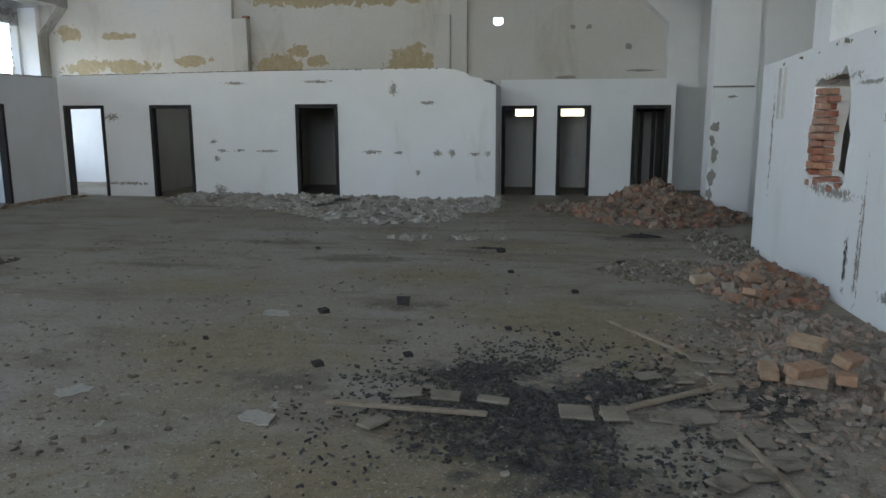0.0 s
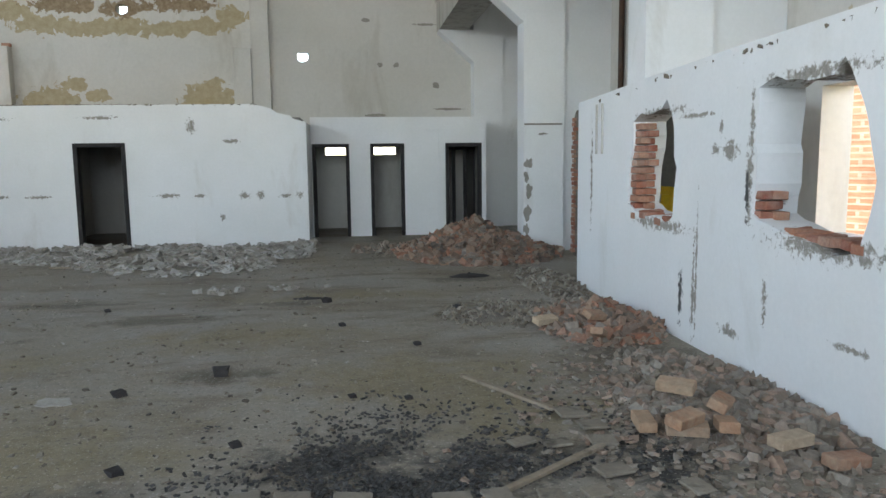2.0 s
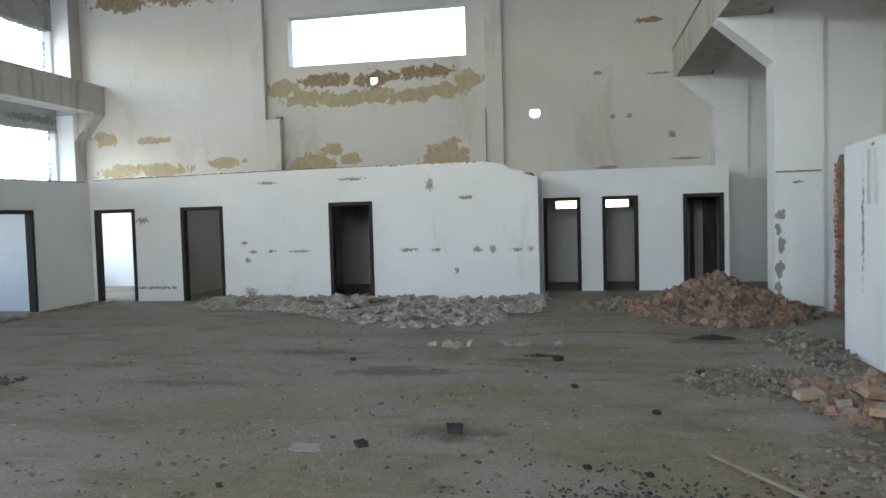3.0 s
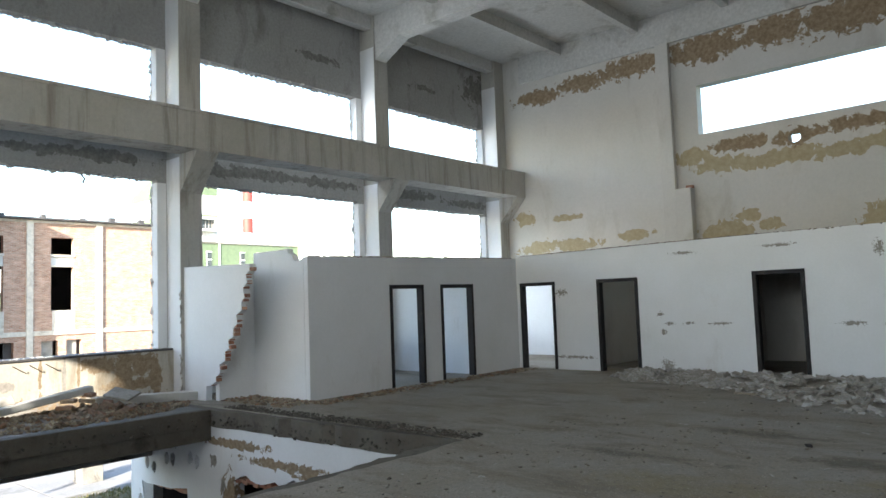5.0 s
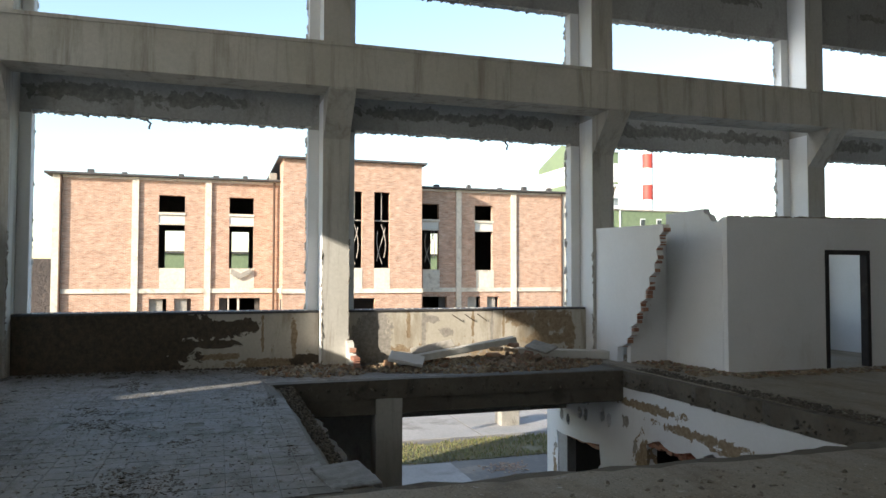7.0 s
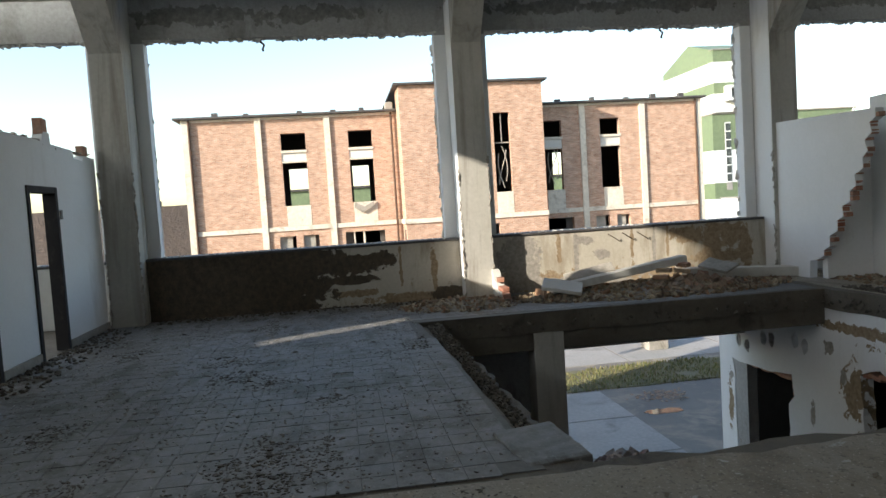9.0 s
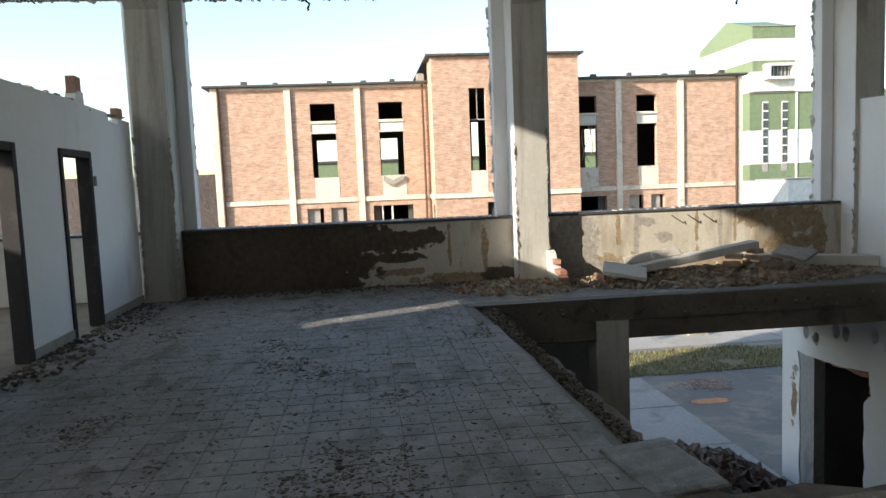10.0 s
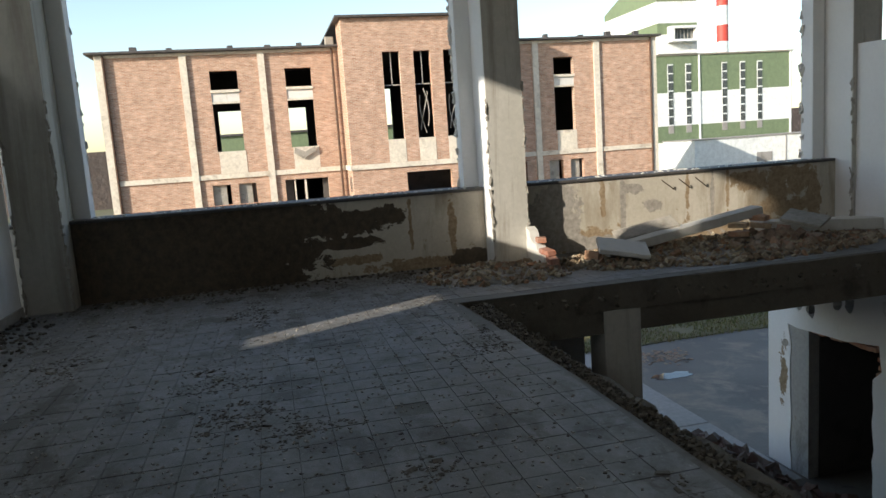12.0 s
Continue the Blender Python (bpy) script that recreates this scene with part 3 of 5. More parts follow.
def heap(cx, cy, rx, ry, height, count, size, seed, base=0.0, lump=0.35):
    """Spots for a heap of chunks over an ellipse, highest in its middle, thinning out to its edge."""
    rnd, out = random.Random(seed), []
    for i in range(count):
        r, a = rnd.random() ** 0.62, rnd.uniform(0, 6.2832)
        x, y = cx + rx * r * math.cos(a), cy + ry * r * math.sin(a)
        top = height * max(0.0, 1 - r) ** 0.9 * (1 + lump * noise.noise(Vector((x * 2.1, y * 2.1, seed))))
        s = size * (0.3 + 1.1 * rnd.random() ** 1.9)
        z = base + top * rnd.uniform(0.45, 1.0) + s * 0.15
        out.append((x, y, z, s * rnd.uniform(0.8, 1.5), s * rnd.uniform(0.5, 0.9), s * rnd.uniform(0.35, 0.7), 0.9))
    return out


def mound(cx, cy, rx, ry, height, seed, base=0.0):
    """The body of a heap under its chunks."""
    bm = bmesh.new()
    rows = 9
    centre = bm.verts.new((cx, cy, base + height * 0.85))
    last = None
    for k in range(1, rows + 1):
        r = k / rows
        cur = []
        for i in range(36):
            a = 6.2832 * i / 36
            x, y = cx + rx * r * math.cos(a), cy + ry * r * math.sin(a)
            z = base + height * 0.85 * max(0, 1 - r) ** 0.9 * (1 + 0.35 * noise.noise(Vector((x * 2.1, y * 2.1, seed)))) + 0.03 * noise.noise(Vector((x * 6, y * 6, seed))) * (r < 1)
            cur.append(bm.verts.new((x, y, max(z, base - 0.02) if r < 1 else base - 0.03)))
        for i in range(36):
            j = (i + 1) % 36
            if last is None:
                bm.faces.new((centre, cur[i], cur[j]))
            else:
                bm.faces.new((last[i], cur[i], cur[j], last[j]))
        last = cur
    return bm


# ---- the hall: large structure ----
XI, XW, XO, XC = -14.41, -14.62, -14.85, -14.08   # west parapet inside, wall over it inside and outside, face of its columns
COLS = [-13.4, -7.95, -2.475, 3.0, 8.475, 13.97, 19.45]
NORTH, EAST, SOUTH, TOP = 19.45, 4.6, -8.4, 9.35
GROUND = -4.0


def on_north(u, v, d):
    return (u, NORTH - d, v)


def flat(u, v, d):
    return (u, v, d)


# upper floor: one slab with the broken-out pit
pit = ragged([(-12.2, 1.77), (-9.8, 1.88), (-6.95, 1.9), (-6.65, 2.2)], 0.3, 0.03, 3, False)[:-1] + ragged([(-6.65, 2.2), (-6.7, 7.85)], 0.2, 0.07, 4, False)[:-1] \
    + ragged([(-6.7, 7.85), (-12.2, 7.75)], 0.25, 0.05, 5, False)[:-1] + ragged([(-12.2, 7.75), (-12.25, 1.77)], 0.3, 0.03, 6, False)[:-1]
floor = setting("floor", prism([(XI, SOUTH), (EAST, SOUTH), (EAST, NORTH), (XI, NORTH)], [pit], flat, -0.30, -0.012), M["slab"],
                "concrete floor slab broken open over a lower room", "floor")

tile_end = -6.62
soil_line = [(tile_end, SOUTH), (EAST, SOUTH), (EAST, NORTH), (XI, NORTH), (XI, 7.93)] + ragged([(-12.15, 7.9), (-6.6, 8.0)], 0.3, 0.05, 21, False)[:-1] + ragged([(-6.5, 7.9), (-6.52, 2.0)], 0.2, 0.05, 22, False)
setting("floor_soil", prism(soil_line, [], flat, -0.0115, 0.0), M["soil"], "dusty earth-covered concrete with dark stains", "floor")

# west wall: two rows of openings without frames, parapet below
windows_low = [(-12.98, -8.38), (-7.53, -2.9), (-2.06, 2.57), (3.42, 8.03), (8.9, 13.53), (14.39, 18.9)]
low_holes = [(a, b, 0.955, 4.43) for a, b in windows_low]
up_holes = [(a, b, 5.45, 7.21) for a, b in windows_low]
bm = wall_x(XO, XW, SOUTH - 0.35, NORTH + 0.35, 0.955, TOP, low_holes + up_holes)
box(bm, XO, XI, SOUTH - 0.35, NORTH + 0.35, -0.3, 0.955)
wall_w = setting("wall_west", bm, M["west"],
                 "sooty plastered wall with two rows of empty window openings", "wall")
lower_w = setting("wall_lower_west", wall_x(XO, XI, SOUTH - 0.35, NORTH + 0.35, GROUND - 0.3, -0.3, [(2.55, 2.85, GROUND - 0.3, -1.05), (4.1, 7.8, GROUND - 0.3, -1.05)]), M["lintel"],
                  "ground-storey wall with a wide opening to the yard", "wall")
# parapet linings and sills
for i, (a, b) in enumerate(windows_low):
    c0, c1 = COLS[i] + 0.245, COLS[i + 1] - 0.245
    part("parapet_lining", boxes((XI + 0.002, XI + 0.02, c0, c1, 0.0, 0.955)), M["lining_a"] if i == 2 else M["lining_b"] if i == 3 else M["plaster"], wall_w, "grey plaster parapet, stained and peeling")
    part("sill", boxes((XO - 0.06, XI + 0.05, a, b, 0.955, 0.995), (XW + 0.014, XI + 0.05, b, b + 0.18, 0.955, 0.995), (XW + 0.014, XI + 0.05, a - 0.17, a, 0.955, 0.995), bevel=0.008), M["tar"], wall_w, "dark tarred sill strip")

for a, b in windows_low:
    for z0, z1 in ((0.996, 4.37), (5.69, 7.2)):
        part("jamb", boxes((XO, XW + 0.006, b - 0.012, b - 0.001, z0, z1), (XW + 0.001, XW + 0.012, b, b + 0.185, z0, z1)), M["white"], wall_w, "window reveal whitened where it catches the light")
        part("jamb", boxes((XO, XW + 0.006, a + 0.001, a + 0.012, z0, z1), (XW + 0.001, XW + 0.012, a - 0.175, a, z0, z1)), M["white"], wall_w, "window reveal whitened where it catches the light")

wall_n = setting("wall_north", wall_y(NORTH, NORTH + 0.35, XO, EAST + 0.35, GROUND, TOP, [(-7.82, -3.0, 5.87, 7.18), (-0.80, -0.28, 1.86, 2.07), (0.40, 1.0, 1.86, 2.07), (-1.42, -1.14, 4.16, 4.42), (-5.64, -5.36, 5.25, 5.51)]), M["north"],
                 "high plastered end wall with one long window opening and peeling patches", "wall")
wall_e = setting("wall_east", wall_x(EAST, EAST + 0.35, SOUTH - 0.35, NORTH, -0.3, TOP, [(6.75, 7.8, 0.9, 2.4), (-7.4, -3.1, 3.0, 7.17), (-1.9, 2.5, 5.45, 7.17)]), M["plaster"], "plastered side wall of the hall", "wall")
wall_s = setting("wall_south", wall_y(SOUTH - 0.35, SOUTH, XW, EAST, -0.3, TOP, [(-8.5, -7.2, 3.42, 4.35), (-8.75, -7.3, 5.0, 7.17), (-7.3, -5.9, 5.95, 7.17), (-5.8, -1.2, 3.0, 7.2), (-0.4, 4.0, 3.0, 7.2)]), M["plaster"], "unseen plastered end wall with openings placed for sun patches and fill lamps", "wall")
ceil = boxes((XO, EAST + 0.35, SOUTH - 0.35, NORTH + 0.35, TOP, TOP + 0.3))
for x in (-11.9, -9.4, -6.9, -4.4, -1.9, 0.6, 3.1):
    box(ceil, x - 0.09, x + 0.09, SOUTH, NORTH, TOP - 0.32, TOP + 0.01)
box(ceil, XI, XI + 0.25, SOUTH, NORTH, TOP - 0.35, TOP + 0.01)
for y in COLS[1:6]:
    box(ceil, XC, EAST, y - 0.2, y + 0.2, TOP - 0.75, TOP + 0.01)
    for s, x0 in ((1, XC), (-1, 2.95)):
        vs = box(ceil, x0 - 0.02, x0 + s * 0.9, y - 0.19, y + 0.19, TOP - 1.2, TOP - 0.74) if s > 0 else box(ceil, x0 - 0.9, x0 + 0.02, y - 0.19, y + 0.19, TOP - 1.2, TOP - 0.74)
        for v in vs:
            if v.co.z < TOP - 1 and (v.co.x - x0) * s > 0.4:
                v.co.z = TOP - 0.75
setting("ceiling", ceil, M["ceiling"], "whitewashed concrete ceiling with beams and joists", "ceiling")


def column(y, face, back, sign, name, mat="concrete", arm=0.66, foot=-0.3):
    """A concrete column with a haunch that carries the crane beam."""
    bm = bmesh.new()
    w = 0.24
    box(bm, min(face, back), max(face, back), y - w, y + w, foot, TOP)
    reach = sign * arm
    prof = [(face, 4.12), (face + reach, 4.87), (face + reach, 4.9), (face, 4.9)]
    side = []
    for yy in (y - w + 0.004, y + w - 0.004):
        side.append([bm.verts.new((u, yy, v)) for u, v in prof])
    for i in range(4):
        j = (i + 1) % 4
        bm.faces.new((side[0][i], side[0][j], side[1][j], side[1][i]))
    bm.faces.new(side[0])
    bm.faces.new(side[1][::-1])
    bmesh.ops.recalc_face_normals(bm, faces=bm.faces[:])
    return setting(name, bm, M[mat], "square concrete column with a sloping crane-beam bracket", "column")


for y in COLS[1:]:
    c = column(min(y, NORTH - 0.22), XC, XO + 0.01, 1, "column")
    part("side_paint", boxes((XW, XC - 0.012, min(y, NORTH - 0.22) - 0.246, min(y, NORTH - 0.22) - 0.239, 0.0, 4.85), (XW, XC - 0.012, min(y, NORTH - 0.22) - 0.246, min(y, NORTH - 0.22) - 0.239, 5.7, 8.5)), M["white"], c, "column side whitened where it faces the sun")
for y in COLS[1:4] + [8.6, COLS[5], 19.2]:
    column(y, 2.95, 3.7, -1, "column", "white", 0.86, 0.0 if y > 10.5 else 2.4)
    setting("pier", boxes((3.7, EAST, y - 0.14, y + 0.14, 0.0 if y > 10.5 else 2.5, TOP - 0.75)), M["white"], "whitewashed pier between column and side wall", "pier")
for name, x0, x1 in (("crane_beam_west", XC, -13.40), ("crane_beam_east", 2.09, 2.82)):
    bm = boxes((x0, x1, SOUTH, NORTH, 4.9, 5.62), (x0 - 0.03, x1 + 0.03, SOUTH, NORTH, 5.62, 5.68))
    setting(name, bm, M["concrete"], "long concrete crane beam with rain streaks", "beam")

# north partition with three doorways
DOORS_N = [(-11.17, -10.2), (-9.0, -8.03), (-5.5, -4.58)]
outline = [(-11.3, 0.0)]
for a, b in DOORS_N:
    outline += [(a, 0.0), (a, 2.08), (b, 2.08), (b, 0.0)]
outline += [(-1.04, 0.0)] + [(-1.04, 2.5), (-1.12, 2.52), (-1.3, 2.57), (-1.35, 2.63), (-1.6, 2.68), (-1.72, 2.77), (-1.95, 2.83), (-2.1, 2.86)] + [(-6.0, 2.84), (-11.3, 2.78)]
part_n = setting("wall_partition_north", prism(outline, [], lambda u, v, d: (u, d, v), 15.82, 15.95), M["part_n"], "white painted partition with three doorways and a broken corner", "wall")
setting("wall_partition_return", boxes((-1.17, -1.043, 15.95, NORTH, 0, 2.5)), M["white"], "white painted partition", "wall")
setting("wall_partition_divider", boxes((-9.62, -9.5, 15.95, NORTH, 0, 2.6), (-6.6, -6.48, 15.95, NORTH, 0, 2.6)), M["plaster"], "grey plaster room dividers", "wall")
setting("ceiling_rooms", boxes((-6.48, -1.17, 15.95, NORTH, 2.45, 2.6)), M["dim"], "low slab shading the small rooms, in darkened plaster", "ceiling")
# toilet wall
outline = [(-1.04, 0.0)]
DOORS_T = [(-0.98, -0.22), (0.31, 1.02), (2.02, 2.80)]
for a, b in DOORS_T:
    outline += [(a, 0.0), (a, 2.06), (b, 2.06), (b, 0.0)]
outline += [(2.93, 0.0), (2.93, 2.68), (-1.04, 2.68)]
setting("wall_toilets", prism(outline, [], lambda u, v, d: (u, d, v), 17.3, 17.42), M["white"], "white painted wall with three narrow doorways", "wall")
setting("wall_toilet_dividers", boxes((0.0, 0.1, 17.42, NORTH, 0, 2.5), (1.3, 1.4, 17.42, NORTH, 0, 2.5), (2.83, 2.93, 17.42, NORTH, 0, 2.68)), M["dim"], "toilet room dividers, plaster darkened as shade", "wall")
setting("ceiling_toilets", boxes((-1.04, 2.93, 17.42, NORTH, 2.5, 2.62)), M["dim"], "low slab shading the small rooms, in darkened plaster", "ceiling")

setting("wall_stub", prism(ragged([(-14.078, 0.0), (-13.5, 0.0), (-13.52, 0.15), (-13.66, 0.17), (-13.74, 0.27), (-13.92, 0.31), (-13.98, 0.42), (-14.078, 0.46)], 0.06, 0.022, 71), [], lambda u, v, d: (u, d, v), 3.20, 3.32), M["plaster"],
        "stump of a white painted brick wall at the foot of the column", "wall")
# box of rooms on the west side, with two doorways, and its broken walls
DOORS_W = [(11.35, 12.32), (12.93, 14.02)]
outline = [(9.23, 0.0)]
for a, b in DOORS_W:
    outline += [(a, 0.0), (a, 2.08), (b, 2.08), (b, 0.0)]
outline += [(15.82, 0.0), (15.82, 2.74), (12.0, 2.68), (9.23, 2.65)]
setting("wall_partition_west", prism(outline, [], lambda u, v, d: (d, u, v), -11.42, -11.3), M["white"], "white painted partition with two doorways", "wall")
outline = [(-13.03, 0), (-11.43, 0)] + [(-11.43, 2.64), (-11.55, 2.58), (-11.7, 2.60), (-11.78, 2.72), (-11.88, 2.75), (-11.92, 2.84)] + [(-13.03, 2.83)]
setting("wall_partition_end", prism(outline, [], lambda u, v, d: (u, d, v), 9.23, 9.36), M["white"], "white painted partition end with a broken top corner", "wall")
setting("wall_partition_stub", boxes((-13.16, -13.032, 8.43, 9.36, 0, 2.45)), M["white"], "white painted partition stub", "wall")
steps = [(-13.12, 0.30), (-12.95, 0.38), (-12.95, 0.46), (-12.80, 0.54), (-12.80, 0.70), (-12.62, 0.78), (-12.62, 0.94), (-12.48, 1.0), (-12.50, 1.16), (-12.33, 1.22), (-12.33, 1.38),
         (-12.20, 1.46), (-12.22, 1.62), (-12.05, 1.70), (-12.05, 1.86), (-11.95, 1.94), (-12.0, 2.10), (-11.86, 2.2), (-11.9, 2.34), (-11.78, 2.40), (-11.78, 2.53)]
setting("wall_broken", prism([(XC, 0.0), (-13.3, 0.0), (-13.28, 0.28)] + steps + [(XC, 2.60)], [], lambda u, v, d: (u, d, v), 8.3, 8.43), M["white"],
        "white painted brick wall broken off in steps", "wall")

setting("wall_room_dividers", boxes((XI, -11.42, 14.15, 14.27, 0, 2.6), (XI, -11.3, 15.82, 15.95, 0, 2.7)), M["white"], "white painted dividers of the west rooms", "wall")

# south partition with doorways
DOORS_S = [(-12.46, -11.62), (-10.58, -9.74)]
outline = [(XC, 0.0)]
for a, b in DOORS_S:
    outline += [(a, 0.0), (a, 2.06), (b, 2.06), (b, 0.0)]
outline += [(EAST, 0.0), (EAST, 2.66), (-12.2, 2.66), (-12.25, 2.78), (-12.45, 2.78), (-12.46, 2.64), (-13.2, 2.62), (-13.25, 2.52), (-13.6, 2.5), (-13.62, 2.58), (XC, 2.57)]
setting("wall_partition_south", prism(outline, [], lambda u, v, d: (u, d, v), -2.88, -2.76), M["white"], "white painted partition with doorways and a chipped top", "wall")

# east partition with two holes knocked through
hole1 = [(8.42, 2.08), (8.2, 2.16), (7.95, 2.13), (7.72, 2.17), (7.6, 2.25), (7.5, 2.12), (7.44, 1.98), (7.42, 1.7), (7.36, 1.6), (7.4, 1.4), (7.42, 1.14), (7.6, 1.07), (7.85, 1.12), (8.1, 1.09), (8.35, 1.13), (8.55, 1.2), (8.5, 1.6), (8.42, 1.8)]
hole2 = [(6.03, 2.2), (5.8, 2.26), (5.45, 2.19), (5.2, 2.2), (5.1, 2.3), (4.97, 2.1), (4.87, 1.9), (4.77, 1.55), (4.82, 1.3), (4.88, 1.12), (5.1, 1.06), (5.4, 1.12), (5.75, 1.18), (6.06, 1.26), (6.02, 1.6), (6.04, 1.9)]
outline = [(SOUTH + 6, 0.0), (10.3, 0.0)] + [(10.3, 2.43), (9.6, 2.45), (8.2, 2.50), (6.5, 2.55), (4.6, 2.58), (SOUTH + 6, 2.62)]
wall_pe = setting("wall_partition_east", prism(outline, [ragged(hole1, 0.12, 0.018, 8), ragged(hole2, 0.12, 0.018, 9)], lambda u, v, d: (d, u, v), 2.86, 3.23), M["part_e"],
                  "white painted brick partition with two knocked-through holes", "wall")
setting("wall_partition_east_return", boxes((3.231, EAST, 10.15, 10.3, 0, 2.43)), M["dim"], "white partition return, colour darkened as shade", "wall")
setting("wall_partition_stub_east", boxes((3.76, EAST, 13.0, 13.13, 0, 2.52)), M["white"], "white painted stub wall with a raw brick end", "wall")

# lower room
setting("floor_lower", boxes((XO, EAST, SOUTH, NORTH, GROUND - 0.3, GROUND)), M["slab"], "dirty concrete floor of the lower room", "floor")
door = ragged([(-14.78, GROUND + 0.0), (-14.78, -1.95), (-14.86, -1.58), (-14.4, -1.6), (-13.5, -1.55), (-13.1, -1.5), (-13.05, -1.85), (-13.2, -2.0), (-13.15, GROUND)], 0.2, 0.025, 12, False)
outline = [(-15.3, GROUND)] + door + [(EAST, GROUND), (EAST, -0.302), (XO, -0.302), (XO, -1.0), (-15.3, -1.05)]
hole = ragged([(-11.55, -1.15), (-11.2, -1.02), (-10.9, -1.12), (-10.6, -1.08), (-10.4, -1.02), (-10.2, -1.1), (-9.9, -0.92), (-9.6, -1.1), (-9.55, -2.1), (-11.5, -2.2)], 0.15, 0.025, 13)
small = [ring(x, z, 0.085, 0.12, 12, 0.25, 60 + i) for i, (x, z) in enumerate([(-14.62, -1.2), (-14.36, -1.26), (-13.85, -1.05), (-13.62, -1.02), (-12.98, -0.95), (-12.75, -0.98)])]
lower_n = setting("wall_lower_north", prism(outline, [hole] + small, lambda u, v, d: (u, d, v), 7.785, 7.98), M["pit_wall"], "white lower wall with a broken doorway and knocked holes", "wall")
setting("wall_lower_room", boxes((XO, EAST, 11.0, 11.2, GROUND, -0.3), (-6.2, -6.0, SOUTH, 11, GROUND, -0.3), (XI, -6.2, -3.2, -3.0, GROUND, -0.3)), M["dark"], "lower room walls, colour darkened as shade", "wall")
setting("pillar_lower", boxes((-12.62, -12.24, 3.36, 3.79, GROUND, -0.3), bevel=0.01), M["concrete"], "concrete pillar under the floor edge", "column")
setting("beam_lower", boxes((-12.55, -12.26, 1.0, 7.8, -0.55, -0.302), bevel=0.01), M["slab"], "concrete edge beam under the floor", "beam")

setting("wall_lower_lining", boxes((XI, XI + 0.03, 7.99, 11.0, GROUND, -0.3), (-9.0, -8.9, 7.99, 11.0, GROUND, -0.3)), M["dark"], "added lower room walls, shade put into their dark colour", "wall")

# ---- outside ----
sun_block = setting("backdrop_neighbour", boxes((-0.4, 19, -21, -20, GROUND, 18)), M["plaster"], "tall unseen block added to keep sun off the south openings", "building")
ground = setting("ground", boxes((-1500, 700, -1200, 1200, GROUND - 2, GROUND - 0.02)), M["ground"], "winter grass and earth to the horizon", "ground")
setting("pavement", boxes((-46, XO - 0.001, -60, 60, GROUND - 0.3, GROUND - 0.005)), M["asphalt"], "patched wet asphalt yard", "pavement")


def facade(name, x, back, y0, y1, z1, holes, label):
    top = holder(name, None, label, "building")
    part("wall", wall_x(x - 0.4, x, y0, y1, GROUND, z1, holes), M["facade"], top)
    part("wall", wall_y(y0, y0 + 0.4, back, x - 0.4, GROUND, z1), M["facade_side"], top)
    part("wall", wall_y(y1 - 0.4, y1, back, x - 0.4, GROUND, z1), M["facade_side"], top)
    return top


wins = [(-2.6, -1.06, 2.1, 6.69), (1.65, 3.17, 2.1, 6.69), (14.57, 15.8, 2.1, 6.7), (18.5, 19.88, 2.07, 6.7)]
low = [(-3.1, -2.07, -1.0, 0.18), (-1.62, -0.62, -1.0, 0.18), (1.07, 3.63, -1.2, 0.2), (14.62, 16.4, -1.1, 0.2), (17.95, 18.93, -1.1, 0.17), (19.43, 20.37, -1.1, 0.17)]
cw = [(7.05, 8.06, 2.15, 7.1), (8.86, 9.86, 2.15, 7.1), (10.63, 11.68, 2.15, 7.1)]
bld = facade("brick_building", -49.2, -60.0, -8.55, 25.72, 7.76, wins + low + [(5.3, 13.5, -3.5, 7.4)], "derelict red brick works building with empty windows")
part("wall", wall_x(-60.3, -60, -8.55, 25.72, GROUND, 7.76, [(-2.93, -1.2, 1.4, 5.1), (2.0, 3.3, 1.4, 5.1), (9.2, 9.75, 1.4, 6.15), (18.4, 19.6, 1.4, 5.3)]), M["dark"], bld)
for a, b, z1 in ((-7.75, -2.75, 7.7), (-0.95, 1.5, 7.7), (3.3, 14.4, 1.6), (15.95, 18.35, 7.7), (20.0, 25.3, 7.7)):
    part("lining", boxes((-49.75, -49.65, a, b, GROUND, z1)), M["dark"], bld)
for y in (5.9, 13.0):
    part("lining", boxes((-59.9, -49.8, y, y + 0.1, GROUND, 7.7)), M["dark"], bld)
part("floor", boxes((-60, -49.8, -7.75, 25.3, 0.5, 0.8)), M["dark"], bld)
part("roof", boxes((-60.5, -48.75, -9.0, 26.0, 7.76, 7.9), bevel=0.03), M["tar"], bld, "dark felt roof edge")
part("eave_band", boxes((-49.199, -49.12, -8.55, 25.72, 7.6, 7.755)), M["trim"], bld, "pale band under the eaves")
part("wall", wall_x(-47.1, -46.7, 4.82, 13.85, GROUND, 9.0, cw + [(8.0, 10.72, -1.15, 0.2)]), M["facade"], bld)
part("wall", wall_y(4.82, 5.22, -49.2, -47.1, GROUND, 9.0), M["facade_side"], bld)
part("wall", wall_y(13.45, 13.85, -49.2, -47.1, GROUND, 9.0), M["facade_side"], bld)
part("roof", boxes((-60, -46.4, 4.5, 14.15, 9.0, 9.12)), M["tar"], bld)
part("trim", boxes((-49.199, -49.1, -8.55, 25.72, 0.53, 0.81)), M["trim"], bld, "pale string course")
part("trim", boxes((-46.699, -46.6, 4.78, 13.9, 0.53, 0.81)), M["trim"], bld, "pale string course")
part("trim", boxes((-49.19, -46.6, 4.72, 4.819, 0.53, 0.81)), M["trim"], bld, "pale string course")
for y in (-8.37, -3.95, 0.35, 17.25, 21.47, 25.55):
    part("pilaster", boxes((-49.199, -49.05, y - 0.19, y + 0.19, GROUND, 7.755)), M["trim"], bld, "pale pilaster")
